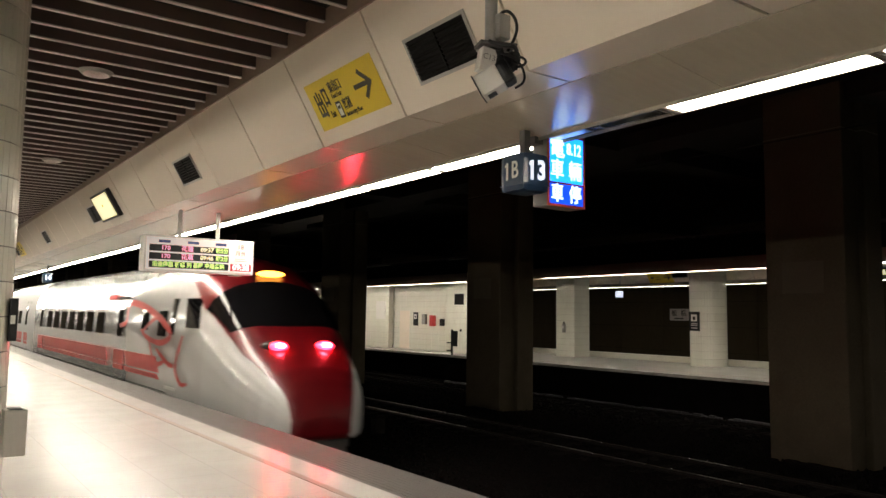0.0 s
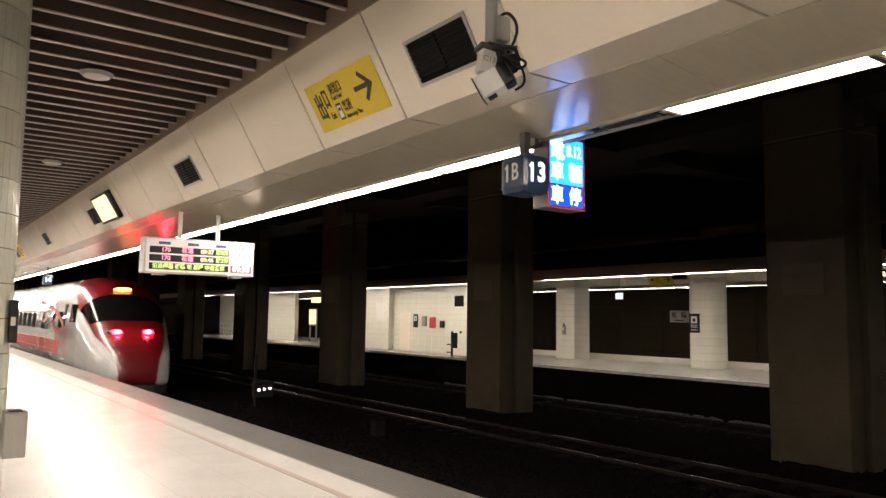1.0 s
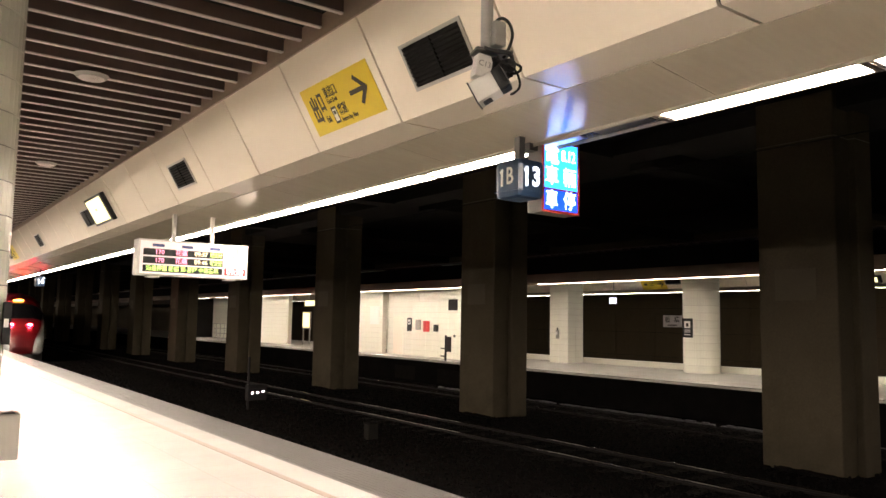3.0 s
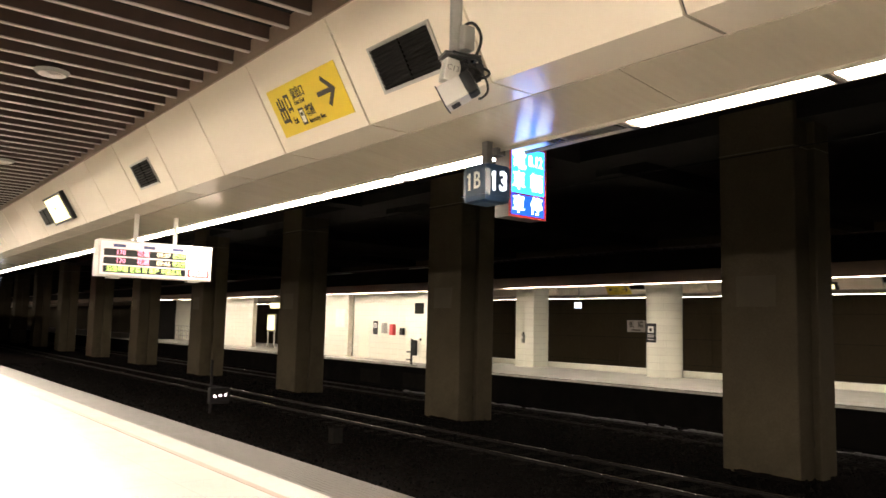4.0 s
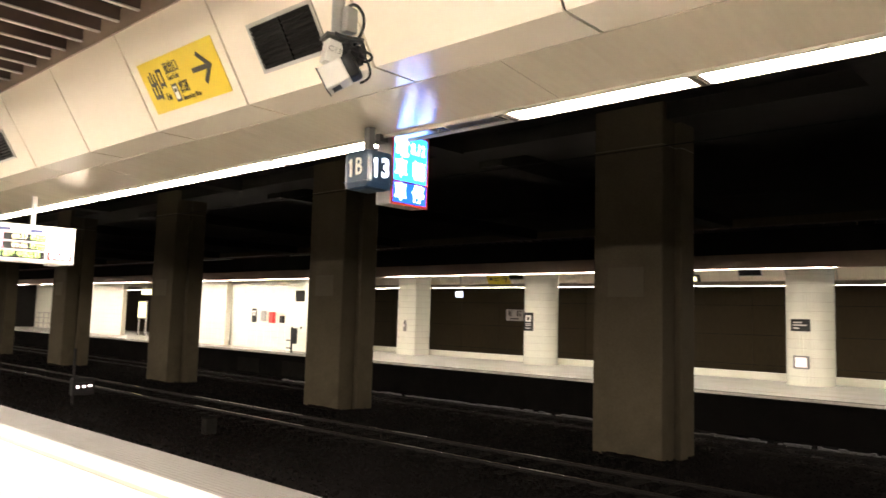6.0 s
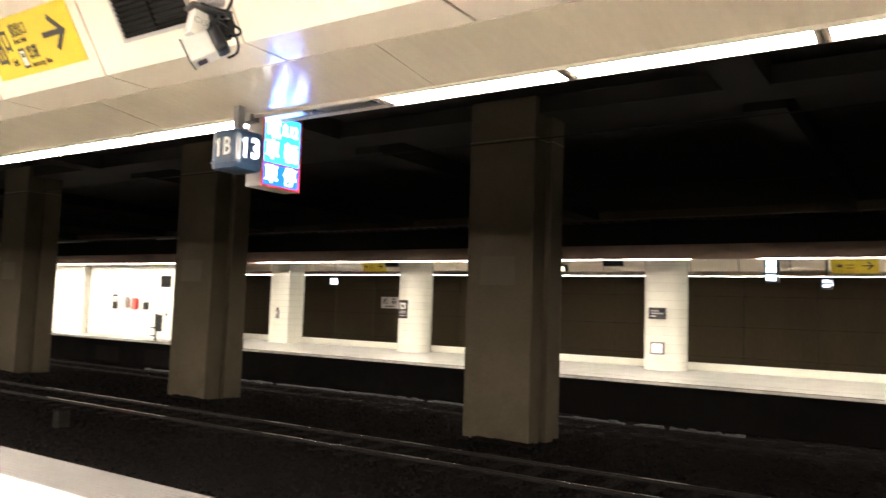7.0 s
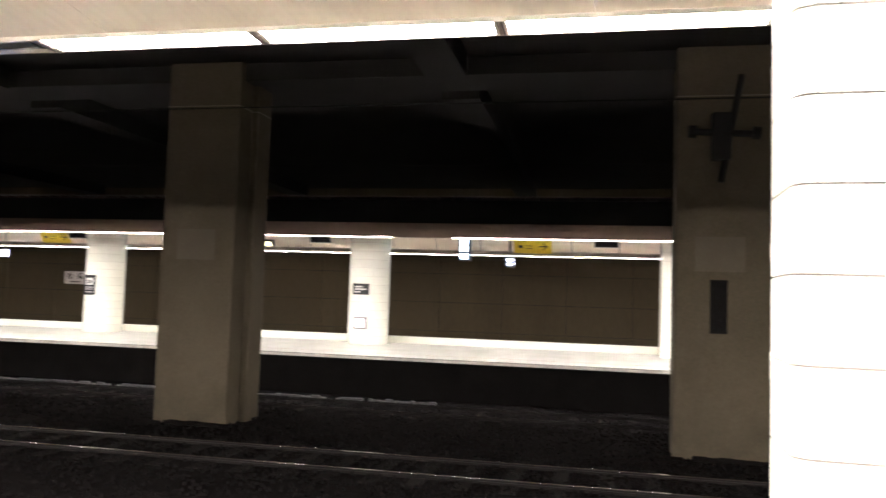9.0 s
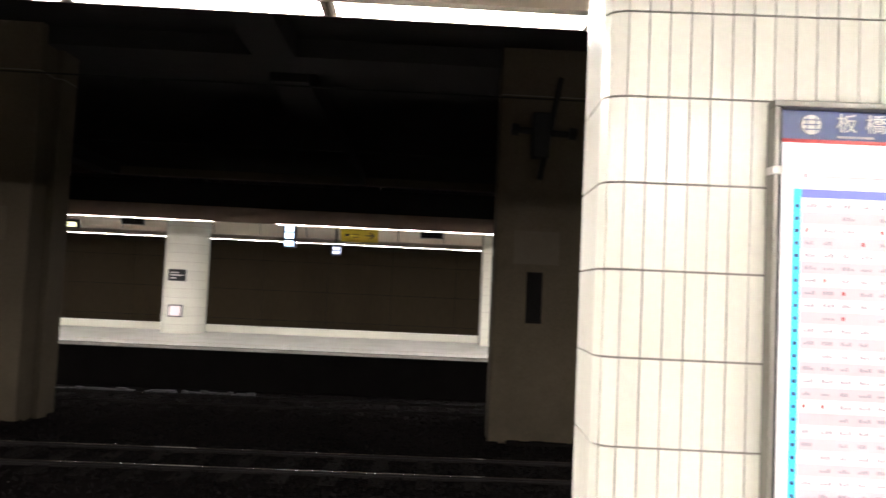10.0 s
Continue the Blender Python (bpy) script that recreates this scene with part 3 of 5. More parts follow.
def exit_sign(y, v, xe=EDGE, full=True):
    h = hold("exit_sign", label="yellow exit sign with black lettering and an arrow", category="sign", group="yellow exit signs")
    part("plate", quick_bm([((-0.575, -0.215, 0), (0.575, 0.215, 0.004))]), M_YELLOW, h)
    T = lambda body, size, x, yy, b=0.0, q=1.0: text_mesh("lettering", body, size, M_INK, h, pose(x, yy, 0.006), bold=b, align="LEFT", squeeze=q)
    bm = bmesh.new()
    add_box(bm, (0.1, -0.02, 0.005), (0.36, 0.02, 0.007), m=Matrix.Translation((0.08, 0.02, 0)))
    add_box(bm, (-0.02, -0.02, 0.005), (0.17, 0.02, 0.007), m=pose(0.435, 0.02, 0.0008, 0, 0, 138))
    add_box(bm, (-0.02, -0.02, 0.005), (0.17, 0.02, 0.007), m=pose(0.435, 0.02, 0.0016, 0, 0, -138))
    part("arrow", bm, M_INK, h)
    if full:
        T("出", 0.25, -0.495, -0.011, 0.006, 0.56)
        T("口", 0.185, -0.345, 0.045, 0.006, 0.5)
        T("Exit", 0.085, -0.32, -0.105, 0, 0.55)
        T("東出口", 0.105, -0.2, 0.105, 0.001, 0.68)
        T("East Exit", 0.058, -0.2, 0.035, 0, 0.85)
        T("客運", 0.105, -0.085, -0.07, 0.001, 0.66)
        T("Intercity Bus", 0.058, -0.085, -0.15, 0, 0.88)
        part("pictogram", quick_bm([((-0.195, -0.165, 0.005), (-0.112, -0.018, 0.006))]), M_INK, h)
        part("pictogram_bus", quick_bm([((-0.182, -0.145, 0.0065), (-0.125, -0.038, 0.007))]), M_WHITE, h)
        part("pictogram_window", quick_bm([((-0.172, -0.085, 0.0075), (-0.135, -0.055, 0.008))]), M_INK, h)
    else:
        part("bars", quick_bm([((-0.45, -0.03, 0.005), (-0.3, 0.06, 0.006)), ((-0.22, 0.03, 0.005), (-0.02, 0.055, 0.006)), ((-0.22, -0.06, 0.005), (-0.02, -0.035, 0.006))]), M_INK, h)
    h.matrix_world = on_slope(y, v, xe)
    return h


exit_sign(6.15, 0.345)
exit_sign(26.6, 0.345)
exit_sign(2.45, 0.16, FAR + WIDE, False)
exit_sign(19.1, 0.2, FAR + WIDE, False)


def lit_box(y, xe=EDGE, w=0.62, hgt=0.255, v=0.39):
    h = hold("lit_poster_box", label="dark-framed light box with a bright pale poster", category="light box", group="light boxes")
    bm = bmesh.new()
    add_box(bm, (-w, -hgt, 0), (w, hgt, 0.08), bevel=0.012)
    part("case", bm, M_BLACK, h)
    part("poster", quick_bm([((-w + 0.1, -hgt + 0.045, 0.08), (w - 0.1, hgt - 0.045, 0.086))]), M_BOXLIT, h)
    part("marks", quick_bm([((-0.1, 0.0, 0.086), (0.02, 0.04, 0.088))]), M_YELLOW, h)
    h.matrix_world = on_slope(y, v, xe)


lit_box(14.82)
lit_box(11.2, FAR + WIDE, 0.3, 0.12, 0.14)


# ---- hanging signs and the departure board ----
def figure(body, size, mat, parent, m, bold, squeeze):
    """Two signs, the first a flagged one drawn as a stem and a slanted flag, the second a letter."""
    w, hh = size * 0.105, size * 0.36
    bm = quick_bm([((-w * 0.55, -hh, -0.002), (w * 0.55, hh, 0.002))])
    add_box(bm, (-size * 0.19, -w * 0.45, -0.0015), (0.0, w * 0.45, 0.0015), m=pose(w * 0.3, hh - w * 0.45, 0, 0, 0, 32))
    bmesh.ops.transform(bm, matrix=m @ Matrix.Translation((-size * 0.24, 0, 0)), verts=bm.verts[:])
    part("numeral", bm, mat, parent)
    text_mesh("numeral", body[1], size, mat, parent, m @ Matrix.Translation((size * 0.23, 0, 0)), bold=bold, squeeze=squeeze)


def pillar_sign(x, y, z, left, right, drop):
    h = hold("hanging_number_sign", (x, y, z), "dark blue rounded box sign with white numerals on a pole", "sign", "hanging number signs")
    bm = bmesh.new()
    add_box(bm, (-0.14, -0.14, -0.145), (0.14, 0.14, 0.165), bevel=0.05)
    part("case", bm, M_NAVY, h)
    bm = bmesh.new()
    add_box(bm, (-0.1415, -0.1415, -0.09), (0.1415, 0.1415, -0.082), bevel=0.0)
    part("seam", bm, M_NAVY, h)
    part("pole", quick_bm([((-0.03, -0.03, 0.16), (0.03, 0.03, drop))]), M_POLE, h)
    figure(right, 0.21, M_LETTER, h, facing((0.0, -0.1425, 0.02), (1, 0, 0), (0, 0, 1)), 0.006, 0.85)
    if left:
        figure(left, 0.19, M_WHITE, h, facing((-0.1425, 0.0, 0.02), (0, -1, 0), (0, 0, 1)), 0.002, 0.8)
    return h


pillar_sign(3.735, 5.03, 2.63, "1B", "13", 0.36)
pillar_sign(3.735, 28.3, 2.57, "", "14", 0.42)
far_number = pillar_sign(23.2, 3.14, 2.55, "", "13", 0.66)
for z0, z1 in ((-0.09, -0.02), (0.03, 0.11)):
    part("lit_bar", quick_bm([((-0.146, -0.1, z0), (-0.142, 0.07, z1))]), M_LETTER, far_number)

h = hold("stopping_sign", (4.18, 5.02, 2.72), "glowing blue stopping sign with white characters in a red frame", "sign")
bm = bmesh.new()
add_box(bm, (-0.21, 0.0, -0.3), (0.21, 0.17, 0.3), bevel=0.008)
part("case", bm, M_SIGNCASE, h)
part("frame", quick_bm([((-0.212, -0.012, -0.302), (0.212, 0.0, -0.28)), ((-0.212, -0.012, 0.28), (0.212, 0.0, 0.302)), ((-0.212, -0.012, -0.28), (-0.192, 0.0, 0.28)), ((0.192, -0.012, -0.28), (0.212, 0.0, 0.28))]), M_REDP, h, "dark red frame")
part("lit_face", quick_bm([((-0.192, -0.006, -0.1), (0.192, 0.0, 0.28))]), M_BLUEUP, h, "glowing bright blue upper face")
part("lit_face", quick_bm([((-0.192, -0.006, -0.28), (0.192, 0.0, -0.115))]), M_BLUE, h, "glowing deep blue lower face")
part("divider", quick_bm([((-0.192, -0.01, -0.115), (0.192, -0.006, -0.1))]), M_REDP, h)
for body, size, x, z in (("電", 0.19, -0.105, 0.175), ("8.12", 0.135, 0.085, 0.18), ("車", 0.17, -0.105, -0.005), ("輛", 0.17, 0.1, -0.005), ("車", 0.16, -0.105, -0.2), ("停", 0.16, 0.1, -0.2)):
    text_mesh("character", body, size, M_CYAN, h, facing((x, -0.0085, z), (1, 0, 0), (0, 0, 1)), bold=0.0012, squeeze=0.72 if body == "8.12" else 0.9)
part("bracket", quick_bm([((-0.19, 0.06, 0.3), (-0.12, 0.12, 0.26 + 0.02))]), M_GREY, h)
part("hanger", quick_bm([((-0.3, 0.05, 0.2), (-0.21, 0.13, 0.27))]), M_POLE, h)

h = hold("departure_board", (3.27, 11.4, 2.335), "lit departure board with LED train times hanging under the soffit", "display board")
bm = bmesh.new()
add_box(bm, (-0.785, 0.0, -0.25), (0.785, 0.26, 0.25), bevel=0.012)
part("case", bm, M_WHITE, h)
part("lit_face", quick_bm([((-0.76, -0.006, -0.225), (0.76, 0.0, 0.225))]), M_BOARDW, h)
for z in (0.075, -0.04, -0.155):
    part("led_strip", quick_bm([((-0.72, -0.01, z - 0.046), (0.4, -0.006, z + 0.046))]), M_BLACK, h)
part("clock_face", quick_bm([((0.43, -0.01, -0.205), (0.745, -0.006, -0.1))]), M_REDP, h)
for z, num, dest, tm, late in ((0.075, "170", "花蓮", "09:37", "晚5分"), (-0.04, "170", "花蓮", "09:46", "晚3分")):
    for body, x, mat in ((num, -0.5, M_LED_R), (dest, -0.2, M_LED_R), (tm, 0.08, M_LED_Y), (late, 0.3, M_LED_G)):
        text_mesh("led_text", body, 0.085, mat, h, facing((x, -0.0115, z), (1, 0, 0), (0, 0, 1)), bold=0.0015, depth=0.001, squeeze=0.85 if body == late else 1.0)
text_mesh("led_text", "沿途停靠 板橋 到 基隆 中途各站", 0.08, M_LED_G, h, facing((-0.17, -0.0115, -0.155), (1, 0, 0), (0, 0, 1)), bold=0.0015, depth=0.001, squeeze=0.9)
text_mesh("clock_text", "09:38", 0.115, M_LETTER, h, facing((0.587, -0.0115, -0.152), (1, 0, 0), (0, 0, 1)), bold=0.002, depth=0.001)
text_mesh("platform_text", "1B", 0.1, M_INK, h, facing((0.58, -0.0075, 0.15), (1, 0, 0), (0, 0, 1)), depth=0.001)
text_mesh("platform_text", "月台", 0.08, M_INK, h, facing((0.58, -0.0075, 0.05), (1, 0, 0), (0, 0, 1)), depth=0.001)
part("small_print", quick_bm([((0.5, -0.008, -0.03), (0.66, -0.006, -0.02)), ((0.48, -0.008, -0.06), (0.68, -0.006, -0.05))]), M_PALEP, h)
for x in (-0.6, -0.2, 0.2):
    part("heading", quick_bm([((x, -0.008, 0.15), (x + 0.16, -0.006, 0.19))]), M_BLUEP, h)
for x in (-0.28, 0.27):
    part("hanger", quick_bm([((x - 0.025, 0.1, 0.25), (x + 0.025, 0.15, 0.645))]), M_WHITE, h)
for x in (-0.55, 0.55):
    part("foot", quick_bm([((x - 0.08, 0.05, -0.275), (x + 0.08, 0.2, -0.25))]), M_WHITE, h)

# ---- watch camera on a pole ----
h = hold("watch_camera", (2.36, 3.78, 2.9), "white box camera with black cables on a ceiling pole", "camera device")
tube("pole", (0, 0, 0.12), (0, 0, 0.98), 0.035, M_GREY, h, 16)
bm = bmesh.new()
add_box(bm, (0.0, -0.075, 0.145), (0.08, 0.015, 0.285), bevel=0.01)
part("junction_box", bm, M_GREY, h)
AIM = Matrix.Translation((-0.02, -0.03, -0.105)) @ Vector((-0.55, 0.68, -0.47)).to_track_quat("Y", "Z").to_matrix().to_4x4()
bm = bmesh.new()
add_box(bm, (-0.06, -0.065, -0.064), (0.06, 0.075, 0.064), bevel=0.01, m=AIM)
part("housing", bm, M_WHITE, h)
bm = bmesh.new()
for lo, hi in (((-0.063, 0.073, -0.067), (0.063, 0.08, -0.06)), ((-0.063, 0.073, 0.06), (0.063, 0.08, 0.067)), ((-0.063, 0.073, -0.06), (-0.057, 0.08, 0.06)), ((0.057, 0.073, -0.06), (0.063, 0.08, 0.06))):
    add_box(bm, lo, hi, m=AIM)
part("front_rim", bm, M_BLACK, h)
bm = bmesh.new()
add_box(bm, (-0.03, 0.0, -0.069), (0.03, 0.05, -0.063), m=AIM)
part("label_plate", bm, M_BLACK, h)
bm = bmesh.new()
add_box(bm, (-0.064, -0.13, -0.066), (0.064, -0.055, 0.07), bevel=0.03, m=AIM)
add_tube(bm, AIM @ Vector((0.03, -0.145, 0.02)), AIM @ Vector((0.03, -0.12, 0.02)), 0.022, 10)
part("rear_cover", bm, M_BLACK, h)
bm = bmesh.new()
add_box(bm, (0.015, -0.1, -0.005), (0.12, 0.0, 0.06), bevel=0.02)
add_box(bm, (0.06, -0.115, 0.0), (0.125, -0.05, 0.075), bevel=0.022)
add_tube(bm, (0.03, -0.06, 0.03), (0.0, -0.07, 0.075), 0.022, 10)
part("pan_joint", bm, M_BLACK, h)
bm = bmesh.new()
add_box(bm, (-0.085, -0.055, -0.055), (0.005, 0.02, 0.075), bevel=0.006, m=pose(0, 0, 0, 0, 10, -14))
part("tag_plate", bm, M_WHITE, h)
text_mesh("tag_text", "C13", 0.045, M_GREY, h, pose(0, 0, 0, 0, 10, -14) @ facing((-0.04, -0.0565, 0.02), (1, 0, 0), (0, 0, 1)), depth=0.001)
bm = bmesh.new()
add_box(bm, (-0.085, -0.075, 0.1), (0.13, 0.05, 0.118), bevel=0.006, m=pose(0, 0, 0, 0, 0, -20))
add_box(bm, (-0.02, -0.03, -0.08), (0.03, 0.03, 0.1), bevel=0.008)
part("bracket", bm, M_POLE, h)


def cable(pts, r, mat, parent):
    cu = bpy.data.curves.new("cable", "CURVE")
    cu.dimensions, cu.bevel_depth, cu.bevel_resolution = "3D", r, 2
    sp = cu.splines.new("NURBS")
    sp.points.add(len(pts) - 1)
    for p, q in zip(sp.points, pts):
        p.co = (*q, 1)
    sp.use_endpoint_u, sp.order_u = True, 3
    tmp = bpy.data.objects.new("tmp", cu)
    scene.collection.objects.link(tmp)
    me = bpy.data.meshes.new_from_object(tmp.evaluated_get(bpy.context.evaluated_depsgraph_get()))
    bpy.data.objects.remove(tmp)
    me.materials.clear()
    me.materials.append(mat)
    ob = new("cable", me)
    ob.parent = parent
    return ob


cable([(0.03, -0.03, 0.285), (0.06, -0.05, 0.33), (0.125, -0.07, 0.28), (0.13, -0.07, 0.18), (0.08, -0.05, 0.09)], 0.009, M_BLACK, h)
cable([(-0.06, -0.05, 0.115), (0.0, -0.09, 0.09), (0.07, -0.12, 0.1), (0.12, -0.09, 0.06), (0.11, -0.08, -0.02)], 0.012, M_BLACK, h)
cable([(0.09, -0.1, 0.05), (0.15, -0.12, 0.045), (0.14, -0.13, 0.0), (0.09, -0.13, -0.02)], 0.008, M_BLACK, h)
cable([(0.0, -0.08, 0.05), (0.06, -0.13, 0.03), (0.12, -0.14, -0.03), (0.11, -0.16, -0.12), (0.05, -0.15, -0.15)], 0.007, M_BLACK, h)

# ---- tiled columns and walls ----
def tile_mesh(w, hgt, d=0.008):
    bm = bmesh.new()
    add_box(bm, (0.0, 0.0022, 0.003), (d, w - 0.0022, hgt - 0.003))
    me = bpy.data.meshes.new("tile")
    bm.to_mesh(me)
    bm.free()
    me.materials.append(M_TILE)
    return me


def round_column(x, y, r=0.42, top=3.95, rows=16, bed=None):
    """A round column clad with tall narrow tiles in level rows."""
    c = hold("tiled_column", (x, y, 0), "round column clad in ivory tiles with dark joints", "column", "tiled platform columns")
    tube("core", (0, 0, 0), (0, 0, top), r - 0.012, bed or M_TILEBED, c, 40)
    seg = 44
    for k in range(rows):
        vs, fs = [], []
        z0, z1 = 0.245 * k + 0.004, min(0.245 * (k + 1) - 0.004, top)
        for i in range(seg):
            a0, a1 = 2 * math.pi * (i + 0.03) / seg, 2 * math.pi * (i + 0.97) / seg
            q = len(vs)
            for a in (a0, a1):
                for rr in (r - 0.014, r):
                    for z in (z0, z1):
                        vs.append((rr * math.cos(a), rr * math.sin(a), z))
            fs += [tuple(q + j for j in f) for f in ((2, 6, 7, 3), (0, 1, 5, 4), (1, 3, 7, 5), (0, 4, 6, 2), (0, 2, 3, 1), (4, 5, 7, 6))]
        tagged(from_lists("tile_course", vs, fs, M_TILE, c), kind="stuff")
    return c


near_round = round_column(0.03, 6.95, 0.43)
copy_thing(near_round, pose(0.43, 21.5, 0))
bm = bmesh.new()
add_box(bm, (0.41, 6.52, 0.53), (0.55, 6.72, 0.84), bevel=0.012)
h = hold("steel_box", label="small brushed steel box fixed to the tiled column", category="box")
part("body", bm, M_STEEL, h)
part("slot", quick_bm([((0.44, 6.54, 0.84), (0.52, 6.7, 0.844))]), M_BLACK, h)
h = hold("wall_notice", label="narrow dark notice plate on the tiled column", category="sign")
part("plate", quick_bm([((0.425, 6.72, 1.3), (0.475, 6.95, 1.6))]), M_BLACK, h)
part("symbol", quick_bm([((0.43, 6.716, 1.42), (0.46, 6.72, 1.48))]), M_WHITE, h)

# the near tiled pier with the timetable case
PIER_X, PIER_Y, RAD = 2.18, 0.035, 0.058
pier = finish("tiled_pier", bmesh.new(), M_TILEBED)
tagged(pier, "broad pier clad in ivory glazed tiles with rounded corners", "pier", kind="structure")
pts = [(PIER_X + 0.01, -2.2), (PIER_X + 0.01, PIER_Y - RAD)]
pts += [(PIER_X + RAD - (RAD - 0.01) * math.cos(a), PIER_Y - RAD + (RAD - 0.01) * math.sin(a)) for a in [math.pi / 2 * i / 10 for i in range(1, 11)]]
pts += [(PIER_X + 0.36, PIER_Y - 0.01), (PIER_X + 0.36, -2.2)]
n = len(pts)
vs = [(x, y, 0.0) for x, y in pts] + [(x, y, 3.97) for x, y in pts]
fs = [(i, n + i, n + (i + 1) % n, (i + 1) % n) for i in range(n)] + [tuple(range(n)), tuple(range(n, 2 * n))[::-1]]
pier.data.from_pydata(vs, [], fs)
TW, TH, TZ = 0.0575, 0.2395, 0.1545
flat = tile_mesh(TW, TH)
rows = range(1, 15)
for r in rows:
    z = TZ + TH * (r - 1)
    for c in range(17):
        o = new("tile", flat)
        o.parent = pier
        o.location = (PIER_X, PIER_Y - RAD - TW * (c + 1), z)
    for i in range(2):
        a = math.pi / 2 * (i + 0.5) / 2
        o = new("tile", flat)
        o.parent = pier
        w = RAD * math.pi / 2 / 2
        cx, cy = PIER_X + RAD - RAD * math.cos(a), PIER_Y - RAD + RAD * math.sin(a)
        o.matrix_basis = Matrix.Translation((cx, cy, z)) @ pose(0, 0, 0, 0, 0, -math.degrees(a)) @ Matrix.Diagonal((1, w / TW, 1, 1)) @ Matrix.Translation((0, -TW / 2, 0))

rest, vs, fs = [], [], []
for r in rows:
    z = TZ + TH * (r - 1)
    for c in range(17, 36):
        y = PIER_Y - RAD - TW * (c + 1)
        rest.append(((PIER_X, y + 0.003, z + 0.003), (PIER_X + 0.011, y + TW - 0.003, z + TH - 0.003)))
    for c in range(5):
        x = PIER_X + RAD + TW * c
        rest.append(((x + 0.003, PIER_Y - 0.011, z + 0.003), (x + TW - 0.003, PIER_Y, z + TH - 0.003)))
tagged(from_lists("tile_field", *quick_boxes(rest), M_TILE, pier), kind="stuff")

SKEW = Matrix.Translation((PIER_X, PIER_Y, 0)) @ pose(0, 0, 0, 0, 0, -2.9) @ Matrix.Translation((-PIER_X, -PIER_Y, 0))
pier.matrix_world = SKEW

h = hold("timetable_case", (PIER_X, -0.407, 0.0), "steel-framed timetable case with a lit white sheet under a navy heading", "timetable")
bm = bmesh.new()
for lo, hi in (((-0.055, -1.3, 0.75), (-0.002, 0.0, 0.77)), ((-0.055, -1.3, 2.045), (-0.002, 0.0, 2.063)), ((-0.055, -0.014, 0.77), (-0.002, 0.0, 2.045)), ((-0.055, -1.3, 0.77), (-0.002, -1.286, 2.045))):
    add_box(bm, lo, hi, bevel=0.004)
part("frame", bm, M_DULLSTEEL, h)
part("inner_lip", quick_bm([((-0.046, -0.024, 0.77), (-0.004, -0.0145, 2.045))]), M_BLACK, h)
part("sheet", quick_bm([((-0.022, -1.286, 0.77), (-0.016, -0.024, 1.955))]), M_MAPW, h)
part("heading", quick_bm([((-0.022, -1.286, 1.965), (-0.016, -0.024, 2.045))]), M_BLUEP, h)
part("red_line", quick_bm([((-0.023, -1.286, 1.955), (-0.016, -0.024, 1.965))]), M_REDP, h)
for body, y in (("板", -0.206), ("橋", -0.284)):
    text_mesh("station_name", body, 0.055, M_WHITE, h, facing((-0.0235, y, 2.008), (0, -1, 0), (0, 0, 1)), depth=0.001, squeeze=1.05)
bm = bmesh.new()
bmesh.ops.create_cone(bm, cap_ends=True, segments=24, radius1=0.027, radius2=0.027, depth=0.003, matrix=pose(-0.0235, -0.11, 2.005, 0, 90, 0))
part("emblem", bm, M_WHITE, h)
for d in (-0.013, 0.0, 0.013):
    part("emblem_bar", quick_bm([((-0.0265, -0.132, 2.0035 + d), (-0.025, -0.088, 2.0065 + d))]), M_BLUEP, h)
for d in (-0.012, 0.012):
    part("emblem_bar", quick_bm([((-0.0264, -0.1115 + d, 1.984), (-0.0251, -0.1085 + d, 2.026))]), M_BLUEP, h)
part("subtitle", quick_bm([((-0.0235, -0.28, 1.971), (-0.022, -0.18, 1.977))]), M_PALEP, h)
part("side_band", quick_bm([((-0.023, -0.088, 0.82), (-0.022, -0.066, 1.83))]), M_MAPC, h)
tick = None
for k in range(29):
    if tick is None:
        tick = part("tick_mark", quick_bm([((-0.0245, -0.082, 0.0), (-0.023, -0.072, 0.009))]), M_BLUEP, h)
        o = tick
    else:
        o = new("tick_mark", tick.data)
        o.parent = h
    o.location.z = 0.84 + 0.0335 * k
part("column_heading", quick_bm([((-0.023, -1.2, 1.806), (-0.022, -0.088, 1.829))]), M_MAPB, h)
part("top_note", quick_bm([((-0.023, -0.105, 1.86), (-0.022, -0.092, 1.872)), ((-0.023, -0.32, 1.862), (-0.022, -0.125, 1.865))]), M_MAPT, h)
rr = random.Random(3)
band, bars, reds = None, [], []
for k in range(29):
    z = 1.785 - 0.0335 * k
    if k % 2:
        if band is None:
            band = part("row_band", quick_bm([((-0.0225, -1.2, -0.0165), (-0.022, -0.09, 0.0165))]), M_MAPP, h)
            o = band
        else:
            o = new("row_band", band.data)
            o.parent = h
        o.location.z = z
    # times printed in even columns, with a red train number here and there
    for c in range(22):
        y = -0.1 - 0.05 * c
        if rr.random() < 0.85:
            w = rr.choice((0.022, 0.03, 0.034))
            for q in range(3):
                bars.append(((-0.0235, y - w * (q + 0.75) / 3, z - 0.005), (-0.0225, y - w * q / 3, z + rr.choice((0.001, 0.005)))))
        elif rr.random() < 0.25:
            reds.append(((-0.0235, y - 0.008, z - 0.005), (-0.0225, y - 0.001, z + 0.005)))
tagged(part("fine_print", quick_bm(bars), M_MAPT, h), kind="stuff")
tagged(part("red_print", quick_bm(reds), M_REDP, h), kind="stuff")
bm = bmesh.new()
add_box(bm, (-0.065, -0.022, 1.862), (-0.02, 0.008, 1.882), bevel=0.004)
part("latch", bm, M_WHITE, h)
h.matrix_world = SKEW @ Matrix.Translation((PIER_X, -0.407, 0.0))


